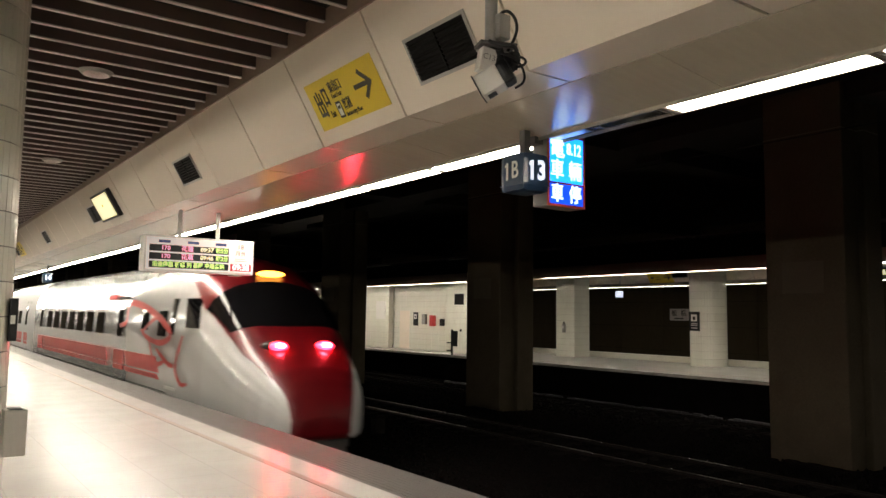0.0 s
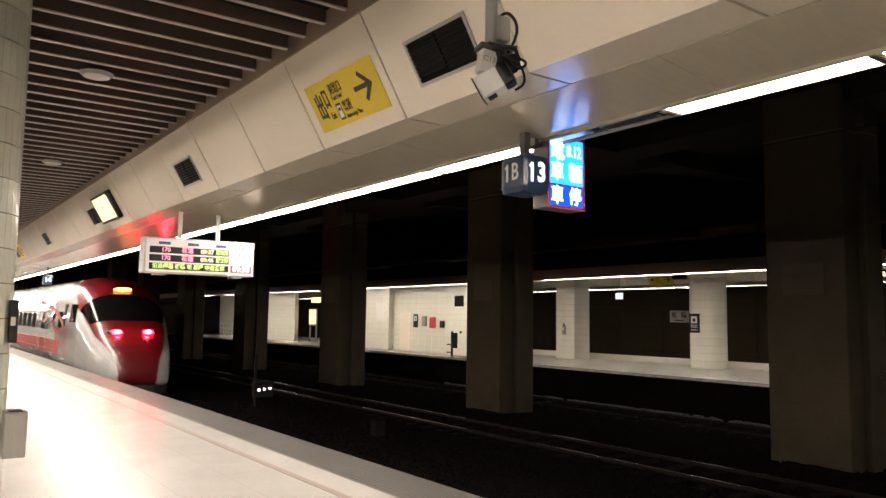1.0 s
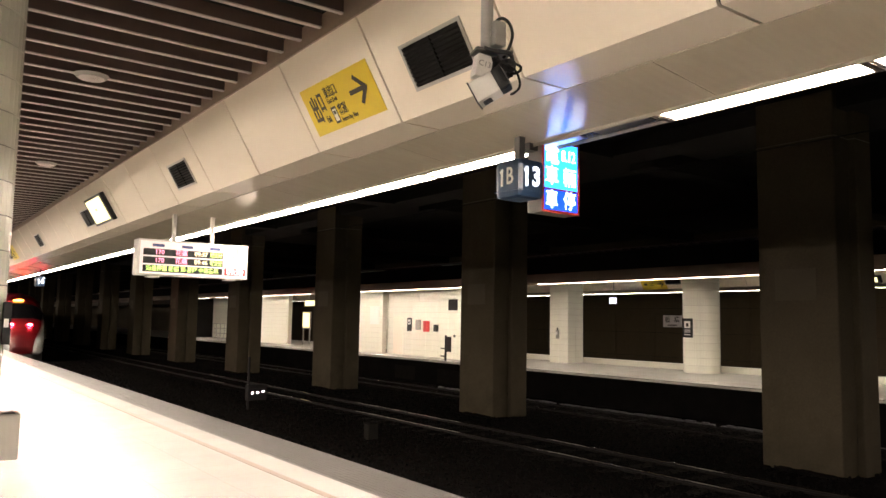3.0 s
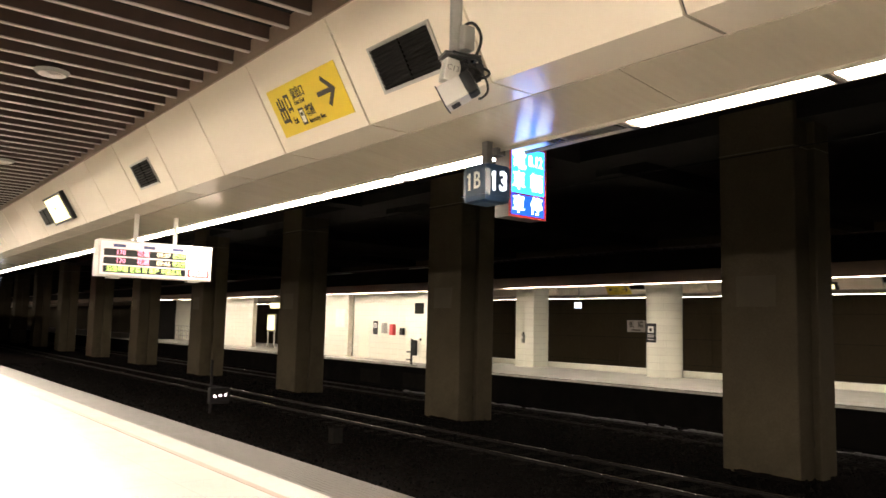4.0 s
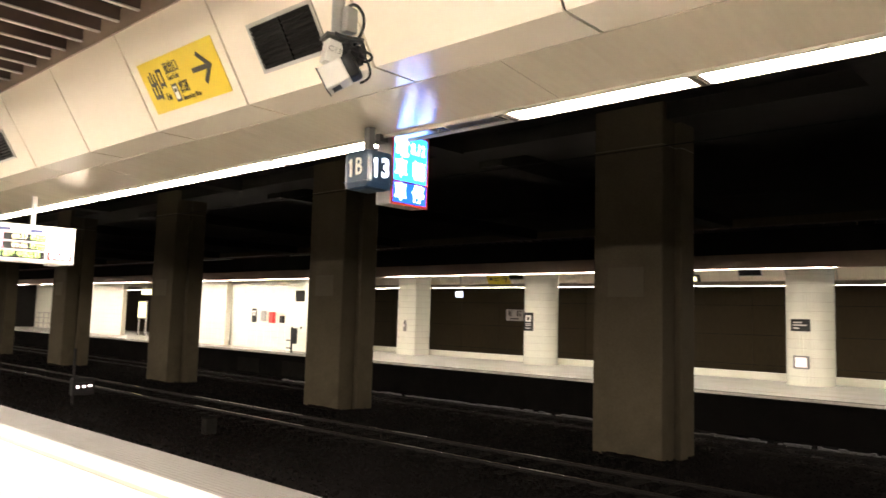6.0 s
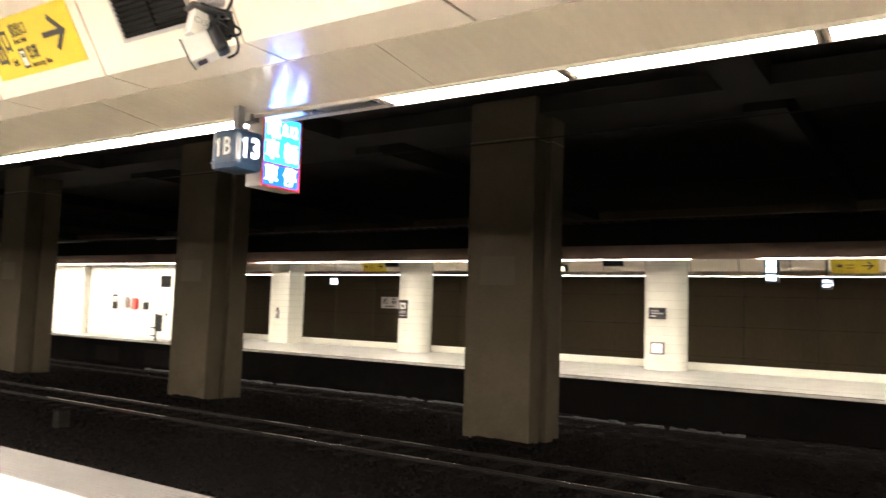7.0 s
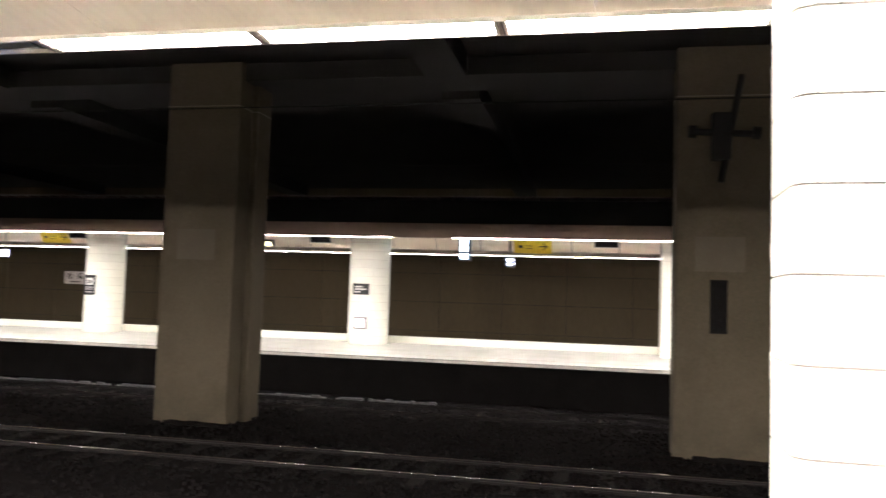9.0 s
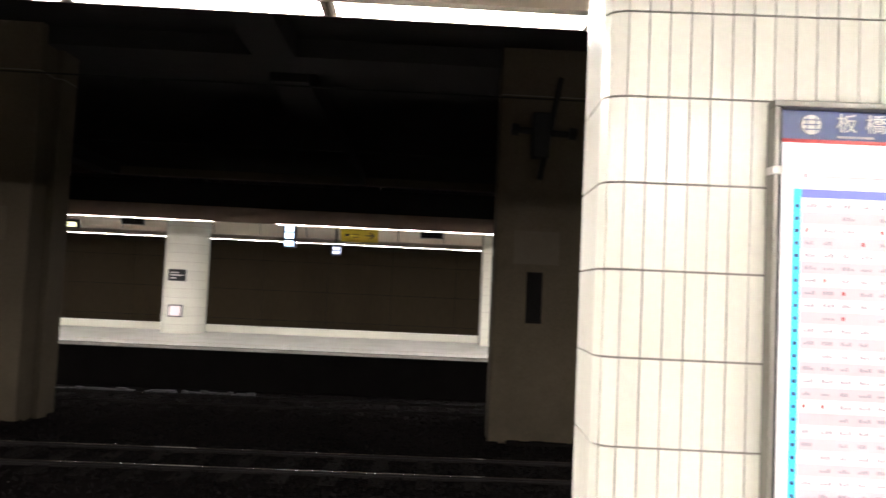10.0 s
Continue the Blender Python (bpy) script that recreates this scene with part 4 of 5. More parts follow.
# ---- the far platform ----
def far_column(x, y, hx, hy, group="tiled columns of the far platform"):
    c = hold("tiled_pillar", (x, y, 0), "pale tiled platform pillar lit from above", "column", group)
    box("core", (-hx + 0.012, -hy + 0.012, 0), (hx - 0.012, hy - 0.012, 3.95), M_TILEBED2, c)
    bx = []
    for k in range(17):
        z0, z1 = 0.235 * k + 0.004, min(3.95, 0.235 * (k + 1) - 0.004)
        n = int(2 * hy / 0.35)
        for j in range(n):
            y0 = -hy + 2 * hy * j / n
            bx.append(((-hx, y0 + 0.003, z0), (-hx + 0.014, y0 + 2 * hy / n - 0.003, z1)))
        n = int(2 * hx / 0.35)
        for j in range(n):
            x0 = -hx + 2 * hx * j / n
            for s in (-1, 1):
                a, b = sorted((s * hy, s * (hy - 0.014)))
                bx.append(((x0 + 0.003, a, z0), (x0 + 2 * hx / n - 0.003, b, z1)))
    tagged(from_lists("tile_courses", *quick_boxes(bx), M_TILE, c), kind="stuff")
    return c


for x, y, r in ((21.6, 7.1, 0.6), (21.68, 15.93, 0.59)):
    c = round_column(x, y, r, bed=M_TILEBED2)
    tagged(c, "round pale tiled platform column lit from above", "column", "tiled columns of the far platform")
far_column(21.65, 22.12, 0.42, 0.5)
far_column(21.55, -1.95, 0.35, 0.75)

tagged(box("kerb", (22.35, Y0, 0), (22.65, 32.0, 0.21), M_TILE, bevel=0.015), "low pale stone kerb between the pillars", "kerb", kind="structure")

# a stair block with pale tiled walls near the rim
def tiled_wall(name, x, y0, y1, z1, label):
    w = tagged(box(name, (x + 0.014, y0, 0), (x + 0.25, y1, z1), M_TILEBED2), label, "wall", kind="structure")
    bx = []
    n = int((y1 - y0) / 0.5)
    for k in range(int(z1 / 0.24) + 1):
        for j in range(n):
            a = y0 + (y1 - y0) * j / n
            b = y0 + (y1 - y0) * (j + 1) / n
            bx.append(((x, a + 0.004, 0.24 * k + 0.004), (x + 0.015, b - 0.004, min(z1, 0.24 * (k + 1) - 0.004))))
    tagged(from_lists("tile_field", *quick_boxes(bx), M_TILE, w), kind="stuff")
    return w


tiled_wall("wall_stair_1", 18.6, 24.9, 26.4, 3.9, "pale tiled wall of the stair block")
tiled_wall("wall_stair_2", 18.9, 26.4, 31.1, 3.9, "recessed pale tiled wall of the stair block")
tiled_wall("wall_stair_3", 18.6, 31.1, 36.0, 3.9, "pale tiled wall of the stair block")
tagged(box("wall_stair_4", (18.6, 24.7, 0), (21.3, 24.9, 3.9), M_TILE), "pale tiled end wall of the stair block", "wall", kind="structure")
tagged(box("wall_stair_5", (18.62, 36.0, 0), (22.6, 36.2, 3.9), M_TILE), "pale tiled end wall of the stair block", "wall", kind="structure")
tiled_wall("wall_stair_6", 19.4, 43.2, 49.0, 3.9, "pale tiled wall beside an opening")
tiled_wall("wall_stair_7", 20.7, 50.5, 60.0, 3.9, "pale wall behind the stairs")
tagged(box("wall_stair_8", (17.9, 60.0, 0), (23.6, 60.3, 3.9), M_SLAB), "dark wall closing the far platform", "wall", kind="structure")


def wall_plate(name, x, y0, y1, z0, z1, mat, label, cat, depth=0.06, inner=None):
    h = hold(name, (x, (y0 + y1) / 2, (z0 + z1) / 2), label, cat)
    dy, dz = abs(y1 - y0) / 2, (z1 - z0) / 2
    bm = bmesh.new()
    add_box(bm, (-depth, -dy, -dz), (0, dy, dz), bevel=0.006)
    part("body", bm, mat, h)
    if inner:
        part("face", quick_bm([((-depth - 0.004, -dy * 0.6, 0.0), (-depth, dy * 0.6, dz * 0.7))]), inner, h)
        part("mark", quick_bm([((-depth - 0.008, -dy * 0.25, dz * 0.15), (-depth - 0.004, dy * 0.25, dz * 0.5))]), M_INK, h)
    return h


wall_plate("wall_vent", 18.6, 25.28, 25.9, 2.0, 2.45, M_VOID, "square dark vent opening in the tiled wall", "vent", 0.02)
wall_plate("notice_board", 18.9, 29.05, 29.4, 1.08, 1.68, M_BLACK, "dark blue notice with a white symbol on the tiled wall", "sign", 0.03, M_WHITE)
wall_plate("control_box", 18.9, 28.33, 28.55, 1.15, 1.6, M_GREY, "pale grey control box on the tiled wall", "box", 0.15)
wall_plate("fire_box", 18.9, 27.66, 27.9, 1.08, 1.55, M_REDP, "red fire equipment box on the tiled wall", "fire box", 0.18)
wall_plate("phone_box", 18.9, 27.0, 27.22, 1.1, 1.4, M_BLACK, "small dark telephone box on the tiled wall", "box", 0.12)
wall_plate("service_door", 18.9, 29.75, 30.55, 0.02, 1.75, M_PANEL, "cream steel service door in the tiled wall", "door", 0.02)
wall_plate("small_switch", 18.6, 25.4, 25.5, 0.9, 1.0, M_BLACK, "small dark switch on the tiled wall", "switch", 0.03)
wall_plate("station_poster", 18.6, 31.35, 32.2, 1.35, 2.2, M_WHITE, "white station notice with faint marks", "sign", 0.03)
LIFT = wall_plate("lift_notice", 21.16, 15.84, 16.22, 1.15, 1.78, M_BLACK, "dark notice plate with a white symbol on the pillar", "sign", 0.1, M_WHITE)
EXITP = wall_plate("exit_notice", 21.06, 6.93, 7.4, 1.43, 1.75, M_BLACK, "dark direction plate on the pillar", "sign", 0.1)
CLOCK = wall_plate("wall_clock", 21.06, 6.96, 7.34, 0.45, 0.79, M_SIGNCASE, "glowing round-cornered lamp low on the pillar", "lamp", 0.12)
for z in (-0.07, -0.13, -0.22):
    part("text_bar", quick_bm([((-0.104, -0.12, z - 0.014), (-0.1, 0.12, z + 0.014))]), M_PALEP, LIFT)
for z, a, b in ((0.07, -0.05, 0.17), (0.0, -0.17, 0.17), (-0.08, 0.02, 0.17)):
    part("text_bar", quick_bm([((-0.104, a, z - 0.018), (-0.1, b, z + 0.018))]), M_PALEP, EXITP)
part("lit_face", quick_bm([((-0.126, -0.145, -0.13), (-0.12, 0.145, 0.13))]), M_BOARDW, CLOCK, "glowing white face")
NAME = wall_plate("name_plate", 28.57, 21.75, 22.75, 1.47, 2.0, M_PALEP, "pale station name plate on the tunnel wall", "sign", 0.03)
for body, y in (("板", 0.25), ("橋", -0.25)):
    text_mesh("station_name", body, 0.3, M_INK, NAME, facing((-0.033, y, 0.06), (0, -1, 0), (0, 0, 1)), depth=0.001, bold=0.004)
part("subtitle", quick_bm([((-0.034, -0.25, -0.2), (-0.03, 0.25, -0.15))]), M_INK, NAME)
h = hold("fire_extinguisher", (21.14, 22.1, 1.15), "small grey extinguisher with a white label hung on the pillar", "extinguisher")
tube("cylinder", (0, 0, -0.2), (0, 0, 0.14), 0.07, M_GREY, h)
tube("valve", (0, 0, 0.14), (0, 0, 0.22), 0.03, M_BLACK, h)
part("label", quick_bm([((-0.08, -0.05, -0.04), (-0.065, 0.05, 0.06))]), M_WHITE, h)

h = hold("map_stand", (20.4, 42.7, 0), "white route map board on two dark posts", "map stand")
for y in (-0.42, 0.42):
    tube("post", (0, y, 0), (0, y, 1.95), 0.05, M_GREY, h)
bm = bmesh.new()
add_box(bm, (-0.05, -0.52, 0.95), (0.05, 0.52, 2.0), bevel=0.04)
part("board", bm, M_GREY, h)
part("sheet", quick_bm([((-0.056, -0.44, 1.05), (-0.05, 0.44, 1.92))]), M_BOXLIT, h)
h = hold("hanging_light_box", (20.0, 41.0, 2.48), "lit yellow-white hanging exit box", "sign")
bm = bmesh.new()
add_box(bm, (-0.1, -1.0, -0.15), (0.1, 1.0, 0.15), bevel=0.01)
part("case", bm, M_BOXLIT, h)
for y in (-0.7, 0.7):
    tube("hanger", (0, y, 0.15), (0, y, 1.4), 0.025, M_GREY, h)
h = hold("stair_rail", (19.6, 55.2, 0), "steel stair railing with posts", "railing")
for k in range(5):
    tube("post", (0, -1.6 + 0.8 * k, 0), (0, -1.6 + 0.8 * k, 1.1), 0.03, M_GREY, h)
for z in (0.4, 0.75, 1.1):
    tube("bar", (0, -1.6, z), (0, 1.6, z), 0.028, M_GREY, h)
h = hold("luggage_trolley", (20.6, 53.6, 0), "dark equipment trolley by the stairs", "trolley")
bm = bmesh.new()
add_box(bm, (-0.3, -0.6, 0.15), (0.3, 0.6, 0.7), bevel=0.02)
part("body", bm, M_BLACK, h)
for y in (-0.4, 0.4):
    tube("wheel", (-0.33, y, 0.12), (-0.27, y, 0.12), 0.12, M_BLACK, h)
h = hold("gate_rail", (17.6, 24.75, 0), "black end gate at the platform rim", "gate")
part("post", quick_bm([((0, -0.03, 0), (0.06, 0.03, 1.0))]), M_BLACK, h)
part("leaf", quick_bm([((0.0, -0.35, 0.35), (0.04, -0.03, 0.95))]), M_BLACK, h)
part("bar", quick_bm([((0, 0.03, 0.15), (0.04, 0.3, 0.2)), ((0, 0.03, 0.45), (0.04, 0.3, 0.5))]), M_BLACK, h)

# stopping sign of the far side, seen from behind the rim
h = hold("stopping_sign", (23.1, 4.52, 2.92), "glowing blue stopping sign hanging over the far rim", "sign")
bm = bmesh.new()
add_box(bm, (-0.2, -0.17, -0.34), (0.2, 0.17, 0.34), bevel=0.008)
part("case", bm, M_NAVY, h)
for z0, z1 in ((-0.3, -0.14), (-0.07, 0.09), (0.14, 0.28)):
    part("lit_face", quick_bm([((-0.206, -0.12, z0), (-0.2, 0.12, z1))]), M_CYAN, h)
wall_plate("clock_screen", 22.3, 20.1, 20.38, 2.34, 2.56, M_SCREEN, "small glowing screen hanging over the far platform", "screen", 0.1)
tube("hanger", (0, 0, 0.1), (0, 0, 1.66), 0.02, M_GREY, bpy.data.objects["clock_screen"])

# ---- things between the tracks ----
h = hold("dwarf_signal", (8.15, 20.6, GROUND), "low track signal with three white-red lamps on a thin mast", "signal")
bm = bmesh.new()
add_box(bm, (-0.28, 0.0, 0.27), (0.28, 0.2, 0.7), bevel=0.03)
part("case", bm, M_VOID, h)
tube("mast", (-0.22, 0.12, 0), (-0.22, 0.12, 1.45), 0.035, M_VOID, h)
for x in (-0.155, 0.0, 0.155):
    bm = bmesh.new()
    bmesh.ops.create_cone(bm, cap_ends=True, segments=20, radius1=0.027, radius2=0.024, depth=0.03, matrix=pose(x, -0.012, 0.49 + x * 0.1, 90, 0, 0))
    part("lamp", bm, M_SIGNAL, h, "glowing round lamp")
part("hood", quick_bm([((-0.22, -0.08, 0.57), (0.22, 0.0, 0.59))]), M_VOID, h)
h = hold("track_box", (8.2, 14.6, GROUND), "small grey track connection box in the ballast", "box")
bm = bmesh.new()
add_box(bm, (-0.12, -0.1, 0), (0.12, 0.1, 0.34), bevel=0.02)
part("body", bm, M_SHADED_SLEEPER, h)
part("lid", quick_bm([((-0.13, -0.11, 0.34), (0.13, 0.11, 0.36))]), M_FACE, h)
for y in (24.5, 27.6):
    h = hold("platform_recess", (FAR + 0.235, y, -0.62), "pale square cover under the far platform rim", "cover", "covers under the rim")
    part("plate", quick_bm([((-0.03, -0.75, -0.28), (0.0, 0.75, 0.28))]), M_SHADED_SLEEPER, h)
# broken pale rim of a wet gutter under the far platform
rg = random.Random(11)
vs, fs = [], []
y = 4.0
while y < 24:
    ln = rg.uniform(0.08, 0.3)
    w, z = rg.uniform(0.02, 0.05), GROUND + rg.uniform(0.035, 0.085)
    v, f = quick_boxes([((16.82 - w + rg.uniform(-0.03, 0.03), y, GROUND - 0.05), (16.82 + w, y + ln, z))])
    fs += [tuple(i + len(vs) for i in q) for q in f]
    vs += v
    y += ln + (0.0 if rg.random() < 0.9 else rg.uniform(0.05, 0.3))
tagged(from_lists("gutter_rim", vs, fs, M_GUTTER), "broken pale rim of a wet gutter beside the rails", "gutter", kind="stuff")
h = hold("insulator_arm", (12.5, -1.35, 4.15), "dark insulator bracket bolted on the concrete column", "insulator")
tube("rod", (-0.06, 0, -0.75), (-0.06, -0.3, 0.95), 0.05, M_VOID, h)
tube("cross_arm", (-0.1, -0.5, 0.0), (-0.1, 0.45, 0.05), 0.055, M_VOID, h)
tube("disc", (-0.12, 0.38, 0.04), (-0.12, 0.5, 0.05), 0.1, M_VOID, h)
tube("disc", (-0.12, -0.45, 0.02), (-0.12, -0.57, 0.01), 0.1, M_VOID, h)
bm = bmesh.new()
add_box(bm, (-0.16, -0.14, -0.4), (0.05, 0.14, 0.35), bevel=0.03)
part("bracket", bm, M_VOID, h)
h = hold("rust_patch_plate", (12.55, -1.35, 1.45), "dark stained vertical plate on the concrete column", "plate")
part("plate", quick_bm([((-0.012, -0.13, -0.42), (0.0, 0.13, 0.42))]), M_FACE, h)

for x in (TRACK1, 10.74, FAR - 1.5):
    h = hold("contact_wire", (x, 0, 0), "thin dark overhead contact wire", "wire", "overhead wires")
    tube("wire", (0, Y0, 4.3), (0, Y1, 4.3), 0.005, M_VOID, h, 6)
h = hold("feeder_cable", label="thin black feeder cable passing the columns", category="cable")
tube("wire", (12.5, Y0, 4.75), (12.5, Y1, 4.75), 0.011, M_VOID, h, 6)


# ---- the train ----
PROFILE = [(0.0, 2.70), (0.35, 2.68), (0.7, 2.59), (0.98, 2.43), (1.16, 2.22), (1.28, 1.95), (1.355, 1.6), (1.395, 1.2), (1.405, 0.8), (1.405, 0.3), (1.40, -0.1), (1.36, -0.35), (1.22, -0.52), (0.9, -0.56), (0.0, -0.56)]


def smooth_curve(tab, s):
    for (a, va), (b, vb) in zip(tab, tab[1:]):
        if s <= b:
            f = max(0.0, (s - a) / (b - a))
            return va + (vb - va) * f
    return tab[-1][1]


TOP = [(0.0, -0.12), (0.04, 0.08), (0.1, 0.25), (0.2, 0.43), (0.38, 0.62), (0.65, 0.82), (1.05, 1.08), (2.35, 2.22), (3.0, 2.52), (3.8, 2.66), (4.8, 2.70)]
HALF = [(0.0, 0.4), (0.04, 0.58), (0.12, 0.74), (0.35, 0.94), (0.65, 1.06), (1.0, 1.16), (2.0, 1.33), (3.2, 1.39), (4.4, 1.405)]
LOW = [(0.0, -0.4), (0.06, -0.5), (0.3, -0.56), (5.0, -0.56)]


def ring(s, mirror=True):
    zt, w, zb = smooth_curve(TOP, s), smooth_curve(HALF, s), smooth_curve(LOW, s)
    out = []
    fine = []
    for (x0, z0), (x1, z1) in zip(PROFILE, PROFILE[1:]):
        for i in range(4):
            f = i / 4
            fine.append((x0 + (x1 - x0) * f, z0 + (z1 - z0) * f))
    fine.append(PROFILE[-1])
    for x, z in fine:
        out.append((x * w / 1.405, zb + (z + 0.56) * (zt - zb) / 3.26))
    return [(-x, z) for x, z in out[::-1]] + out[1:]


def shell_mesh(name, stations, parent, mats, pick, lift=0.0, caps=True):
    rings = [ring(s) for s in stations]
    n = len(rings[0])
    vs = [(x, s, z) for s, r in zip(stations, rings) for x, z in r]
    fs, mi = [], []
    for j in range(len(rings) - 1):
        for i in range(n - 1):
            f = (j * n + i, j * n + i + 1, (j + 1) * n + i + 1, (j + 1) * n + i)
            c = Vector((0, 0, 0))
            for q in f:
                c += Vector(vs[q]) / 4
            k = pick(c)
            if k is not None:
                fs.append(f)
                mi.append(k)
    if caps:
        fs.append(tuple(range(n)))
        mi.append(pick(Vector((0, 0, 0))) or 0)
        fs.append(tuple(range((len(rings) - 1) * n, len(rings) * n))[::-1])
        mi.append(0)
    me = bpy.data.meshes.new(name)
    me.from_pydata(vs, [], fs)
    for q in mats:
        me.materials.append(q)
    bm = bmesh.new()
    bm.from_mesh(me)
    bmesh.ops.recalc_face_normals(bm, faces=bm.faces[:])
    bm.to_mesh(me)
    bm.free()
    for p, k in zip(me.polygons, mi):
        p.material_index = k
        p.use_smooth = True
    if lift:
        for v in me.vertices:
            v.co += v.normal * lift
    ob = new(name, me)
    ob.parent = parent
    return ob


train = hold("express_train", (TRACK1, 11.75, 0), "white express train with a red slanted nose and red side bands", "train")
fine = [0.0, 0.03, 0.07] + [0.12 + 0.04 * i for i in range(105)] + [4.4, 4.8, 21.2]
lead = shell_mesh("lead_body", fine, train, [M_TRAINW, M_TRAINR], lambda c: 1 if c.length == 0 or (c.y < 0.5 and abs(c.x) < 0.5 + 0.2 * c.y) else 0)
FRONT = [(0.0, 0.52), (0.4, 0.75), (1.0, 0.96), (2.3, 1.2), (3.2, 1.14), (4.0, 0.92), (4.4, 0.7)]
GLASS = [(1.2, 0.95), (2.2, 1.18), (2.5, 1.18)]


def flank_x(st, z):
    """Half width of the body at a station and height."""
    side = [q for q in ring(min(max(st, 0.0), 4.8)) if q[0] > 0]
    best = max(side, key=lambda q: q[0])[0]
    for (xa, za), (xb, zb) in zip(side, side[1:]):
        if min(za, zb) <= z <= max(za, zb):
            return xa + (xb - xa) * (z - za) / (zb - za if abs(zb - za) > 1e-6 else 1)
    return best


def face_shell(name, s0, s1, width, mat, lift, sag=0.0, bias=1.0):
    """The upper face of the nose between two stations, trimmed at the half width given for each; sag bows the lower rim."""
    n, m = 60, 28
    vs, fs = [], []
    for j in range(n + 1):
        for i in range(m + 1):
            u = 2 * i / m - 1
            st = s0 + sag * u * u + (s1 - s0 - sag * u * u) * (j / n) ** bias
            r = ring(st)
            half = [q for q in r if q[0] >= 0][1:]
            x = u * min(smooth_curve(width, st), max(q[0] for q in half) * 0.995)
            up = []
            for q in half:
                if up and q[0] < up[-1][0]:
                    break
                up.append(q)
            z = up[-1][1]
            for (xa, za), (xb, zb) in zip(up, up[1:]):
                if xa <= abs(x) <= xb:
                    z = za + (zb - za) * (abs(x) - xa) / max(1e-6, xb - xa)
                    break
            vs.append((x, st, z))
    for j in range(n):
        for i in range(m):
            q = j * (m + 1) + i
            fs.append((q, q + 1, q + m + 2, q + m + 1))
    ob = from_lists(name, vs, fs, mat, train)
    for p in ob.data.polygons:
        p.use_smooth = True
    ob.data.update()
    up = [v.normal.copy() for v in ob.data.vertices]
    for v, w in zip(ob.data.vertices, up):
        v.co += w * (lift if w.z > 0 else -lift)
    return ob


face_shell("red_nose", 0.0, 4.3, FRONT, M_TRAINR, 0.02, bias=2.2)["label"] = "deep red slanted nose face"
face_shell("windscreen", 1.28, 2.2, GLASS, M_GLASS, 0.034, 0.2)["label"] = "black wraparound windscreen"
for s in (-1, 1):
    bm = bmesh.new()
    bmesh.ops.create_uvsphere(bm, u_segments=20, v_segments=12, radius=1, matrix=pose(s * 0.47, 0.98, 0.96) @ Matrix.Diagonal((0.22, 0.16, 0.11, 1)))
    housing = part("lamp_housing", bm, M_BLACK, train, smooth=True)
    bm = bmesh.new()
    bmesh.ops.create_uvsphere(bm, u_segments=20, v_segments=12, radius=1, matrix=pose(s * 0.43, 0.86, 0.97) @ Matrix.Diagonal((0.15, 0.12, 0.085, 1)))
    part("lens", bm, M_TAILRIM, housing, "red tail lamp lens", smooth=True)
    bm = bmesh.new()
    bmesh.ops.create_uvsphere(bm, u_segments=20, v_segments=12, radius=1, matrix=pose(s * 0.43, 0.81, 0.985) @ Matrix.Diagonal((0.085, 0.1, 0.05, 1)))
    part("tail_lamp", bm, M_TAIL, housing, "glowing red tail lamp", smooth=True)
bm = bmesh.new()
bmesh.ops.create_uvsphere(bm, u_segments=20, v_segments=10, radius=1, matrix=pose(0, 2.3, 2.26) @ Matrix.Diagonal((0.27, 0.1, 0.06, 1)))
part("marker_lamp", bm, M_AMBER, train, "glowing amber marker lamp", smooth=True)
part("coupler_cover", quick_bm([((-0.5, 0.1, -0.8), (0.5, 1.2, -0.5))]), M_UNDER, train)
part("underframe", quick_bm([((-1.15, 1.2, -0.86), (1.15, 21.0, -0.5))]), M_UNDER, train, "dark underframe")


def side_plate(name, y0, y1, z0, z1, mat, parent, slant=0.0, proud=0.012):
    """A thin plate on both flanks, its foot shifted by slant along the train."""
    for s in (-1, 1):
        bm = bmesh.new()
        for v in add_box(bm, (-0.02, y0, z0), (0.02, y1, z1)):
            f = (v.co.z - z0) / (z1 - z0)
            v.co.x = s * (flank_x(v.co.y, v.co.z) - 0.02 + proud) + v.co.x
            v.co.y += slant * (1 - f)
        part(name, bm, mat, parent)


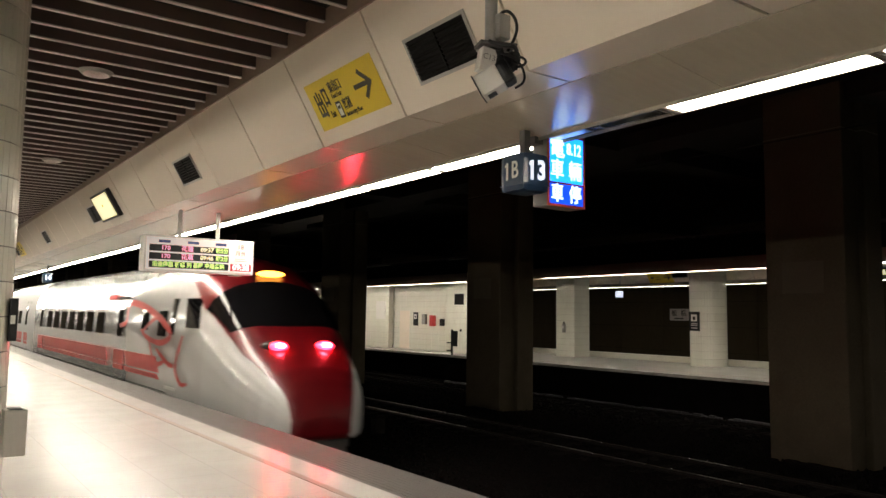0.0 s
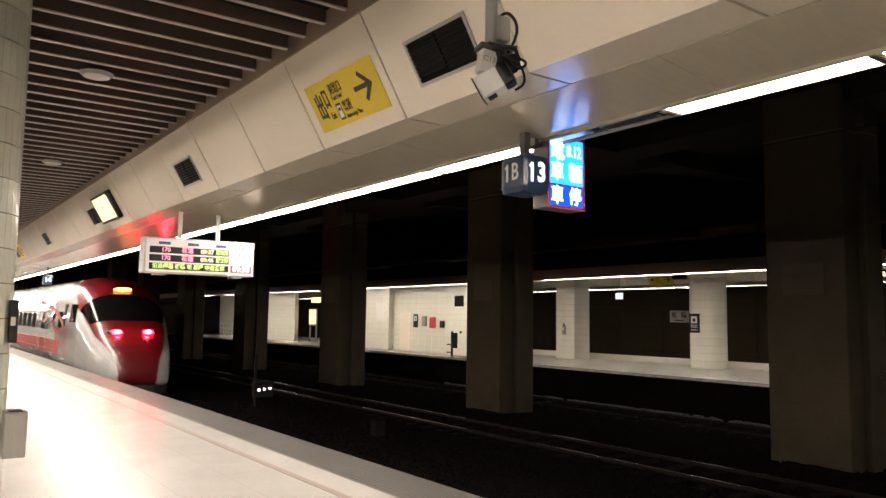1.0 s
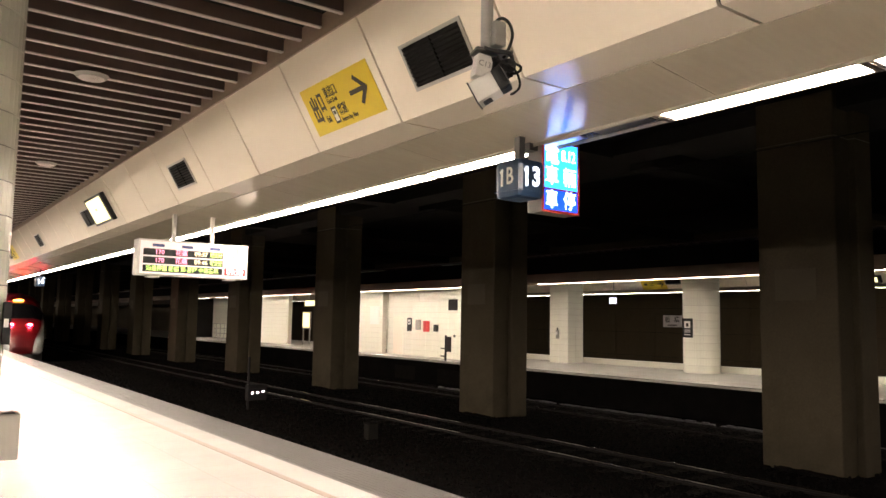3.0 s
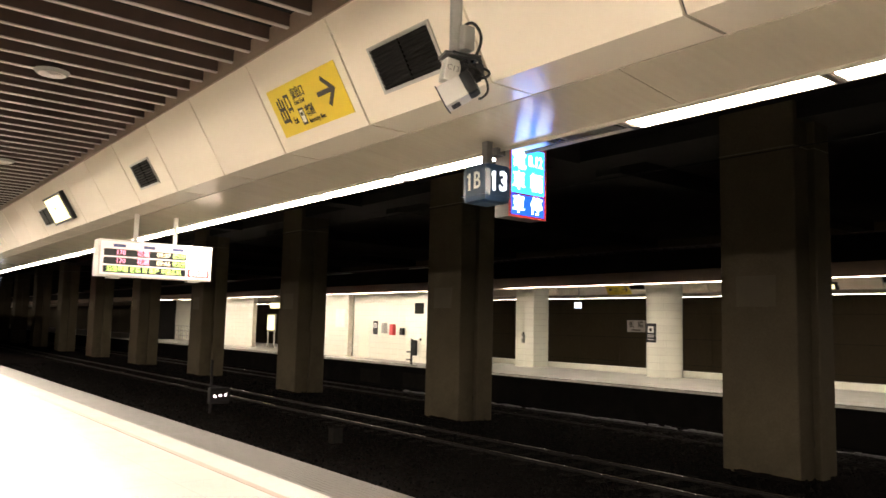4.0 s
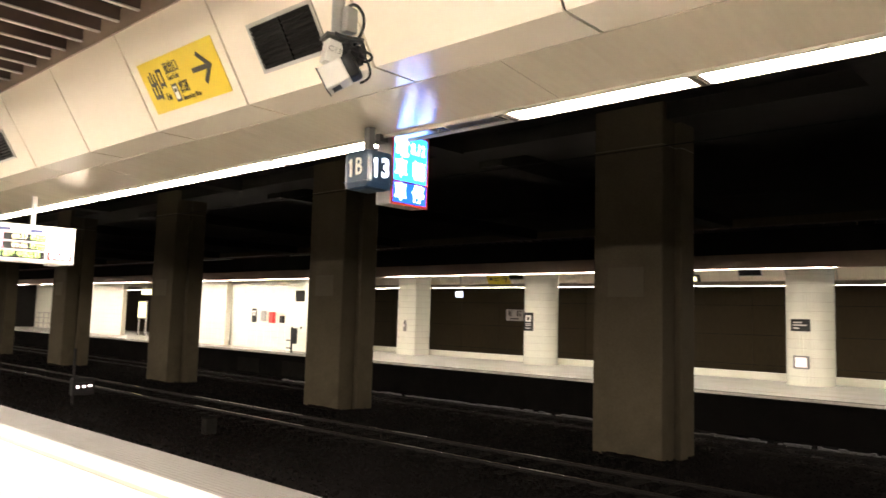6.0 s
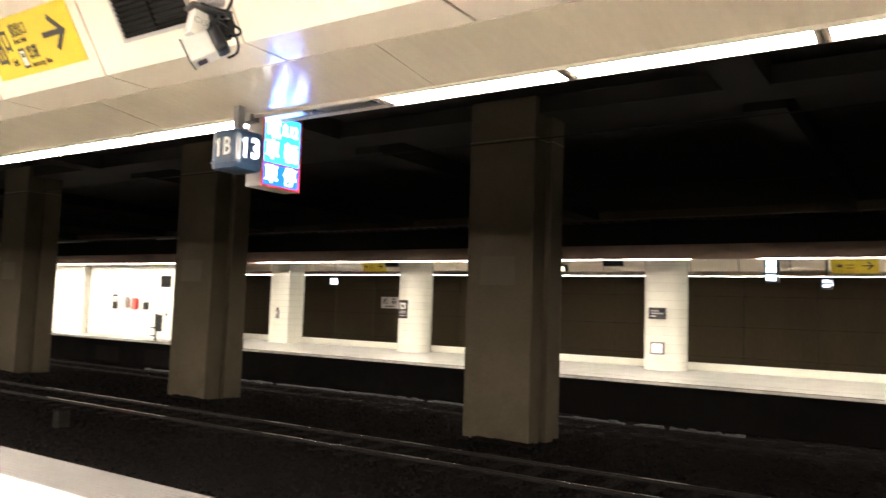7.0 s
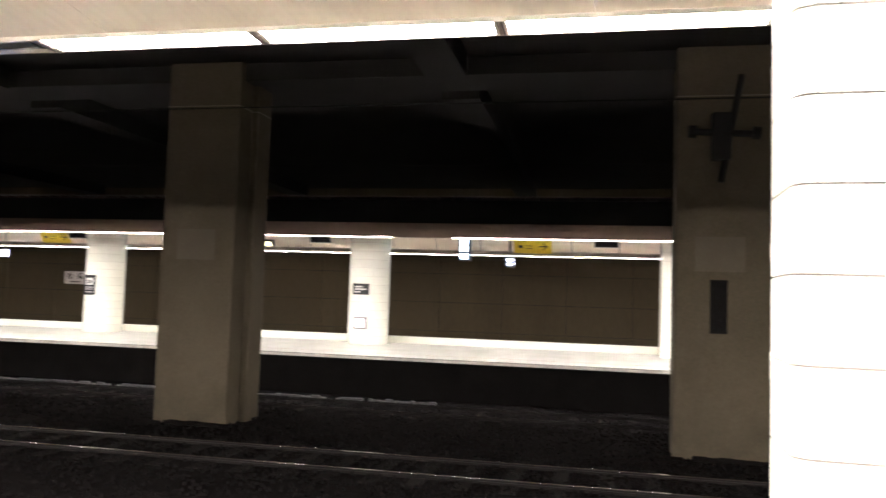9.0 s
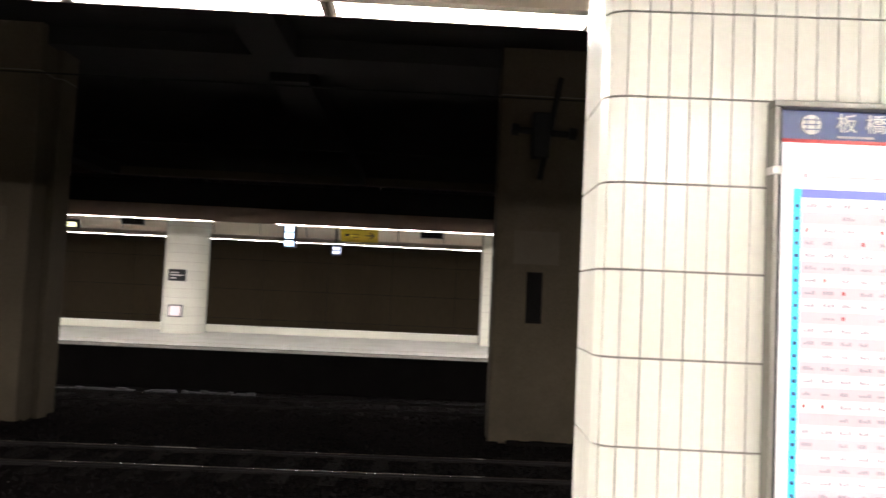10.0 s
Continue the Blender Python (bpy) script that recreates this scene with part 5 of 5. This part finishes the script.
def car_side(parent, y_start, y_end, lead):
    """Windows, doors and bands of one car."""
    if lead:
        side_plate("cab_window", 2.5, 3.05, 1.24, 1.78, M_GLASS, parent, slant=-0.2, proud=0.02)
        side_plate("cab_slit", 3.5, 3.72, 1.1, 1.78, M_GLASS, parent, proud=0.035)
        side_plate("small_window", 4.0, 4.5, 1.05, 1.55, M_GLASS, parent, proud=0.03)
        side_plate("small_window", 5.3, 5.75, 1.15, 1.6, M_GLASS, parent, proud=0.025)
        side_plate("red_band", 4.6, 7.1, 0.33, 0.64, M_BANDR, parent, slant=-0.25)
        side_plate("red_band", 4.45, 7.1, 0.2, 0.3, M_BANDR, parent, slant=-0.15)
        side_plate("destination_panel", 8.5, 9.3, 1.82, 1.93, M_REDP, parent)
        side_plate("skirt_mark", 3.3, 3.9, 0.06, 0.12, M_GREY, parent)
        # Dark plate laid on the flank for the shaded gap below the skirt.
        side_plate("skirt_gap", 3.9, 21.0, -0.53, 0.0, M_UNDER, parent, slant=-0.25, proud=0.014)
        doors, first = [7.2], 9.4
    else:
        side_plate("skirt_gap", y_start + 0.1, y_end - 0.1, -0.53, 0.0, M_UNDER, parent, proud=0.014)
        doors, first = [y_start + 1.2], y_start + 3.2
    for d in doors + [y_end - 2.2]:
        for a, b in ((d, d + 0.025), (d + 0.98, d + 1.005)):
            side_plate("door_seam", a, b, 0.0, 1.85, M_BLACK, parent)
        side_plate("door_seam", d, d + 1.0, 1.85, 1.87, M_BLACK, parent)
        side_plate("door_window", d + 0.3, d + 0.7, 0.95, 1.65, M_GLASS, parent, proud=0.024)
        side_plate("red_band", d + 0.05, d + 0.95, 0.33, 0.64, M_BANDR, parent, proud=0.013)
        side_plate("red_band", d + 0.05, d + 0.95, 0.2, 0.3, M_BANDR, parent, proud=0.013)
    y = first
    while y + 0.83 < y_end - 2.5:
        side_plate("window", y, y + 0.83, 0.97, 1.5, M_GLASS, parent, proud=0.02)
        y += 1.31
    a = (doors[0] + 1.6) if not lead else 9.0
    side_plate("red_band", a, y_end - 2.4, 0.33, 0.64, M_BANDR, parent, slant=-0.2 if lead else 0)
    side_plate("red_band", a, y_end - 2.4, 0.2, 0.3, M_BANDR, parent, slant=-0.1 if lead else 0)


car_side(lead, 0, 21.2, True)
for k in range(3):
    y0 = 21.7 + 20.6 * k
    car = shell_mesh("car_body", [y0 + 4.8, y0 + 24.9], train, [M_TRAINW], lambda c: 0)
    car.data.transform(Matrix.Translation((0, -4.8, 0)))
    part("gangway", quick_bm([((-0.6, y0 - 0.55, -0.3), (0.6, y0 + 0.05, 2.2))]), M_BLACK, train)
    part("underframe", quick_bm([((-1.15, y0 + 0.3, -0.86), (1.15, y0 + 19.8, -0.5))]), M_UNDER, train)
    car_side(car, y0, y0 + 20.1, False)


def flank_stroke(pts, width):
    """One painted brush stroke on the platform-side flank, from a few plan points (y, z)."""
    bm = bmesh.new()
    fine_pts = []
    for i in range(len(pts) - 1):
        p0, p1, p2, p3 = pts[max(0, i - 1)], pts[i], pts[i + 1], pts[min(len(pts) - 1, i + 2)]
        for q in range(8):
            t = q / 8
            fine_pts.append(tuple(0.5 * (2 * p1[a] + (p2[a] - p0[a]) * t + (2 * p0[a] - 5 * p1[a] + 4 * p2[a] - p3[a]) * t * t + (3 * p1[a] - p0[a] - 3 * p2[a] + p3[a]) * t ** 3) for a in (0, 1)))
    fine_pts.append(pts[-1])
    prev = None
    n = len(fine_pts)
    for i, (y, z) in enumerate(fine_pts):
        a, b = fine_pts[max(0, i - 1)], fine_pts[min(n - 1, i + 1)]
        d = Vector((b[0] - a[0], b[1] - a[1])).normalized()
        w = 0.75 * width * (0.35 + 0.65 * math.sin(math.pi * (0.15 + 0.8 * i / n))) / 2
        pair = []
        for sgn in (-1, 1):
            yy, zz = y - d.y * w * sgn, z + d.x * w * sgn
            xx = flank_x(yy, zz)
            pair.append(bm.verts.new((-xx - 0.034, yy, zz)))
        if prev:
            bm.faces.new((prev[0], prev[1], pair[1], pair[0]))
        prev = pair
    part("painted_stroke", bm, M_BANDR, lead, "red brush-like painted stroke")


flank_stroke([(7.6, 1.2), (7.0, 1.3), (6.9, 1.7), (5.6, 1.62), (4.4, 1.4), (3.6, 1.1), (4.2, 0.92), (5.2, 1.0), (5.7, 1.15)], 0.19)
flank_stroke([(5.6, 1.1), (4.9, 1.35), (4.3, 1.45)], 0.12)
flank_stroke([(5.0, 0.95), (4.7, 0.6), (4.3, 0.5), (3.8, 0.62)], 0.14)
flank_stroke([(4.5, 0.8), (3.7, 0.55), (3.3, 0.52)], 0.13)
flank_stroke([(2.9, 1.1), (3.1, 0.8), (3.2, 0.45), (2.9, 0.22), (2.6, 0.25)], 0.13)


def motions():
    rows = [(0.0, 11.75), (0.2, 14.05), (0.5, 17.3), (0.8, 20.85), (1.2, 25.5), (1.6, 30.1), (2.0, 34.5), (3.3, 47.6), (4.0, 54.5), (6.0, 73.5), (8.0, 92.0), (10.0, 110.0)]
    walk(train, [(t, pose(TRACK1, y, 0)) for t, y in rows])


motions()
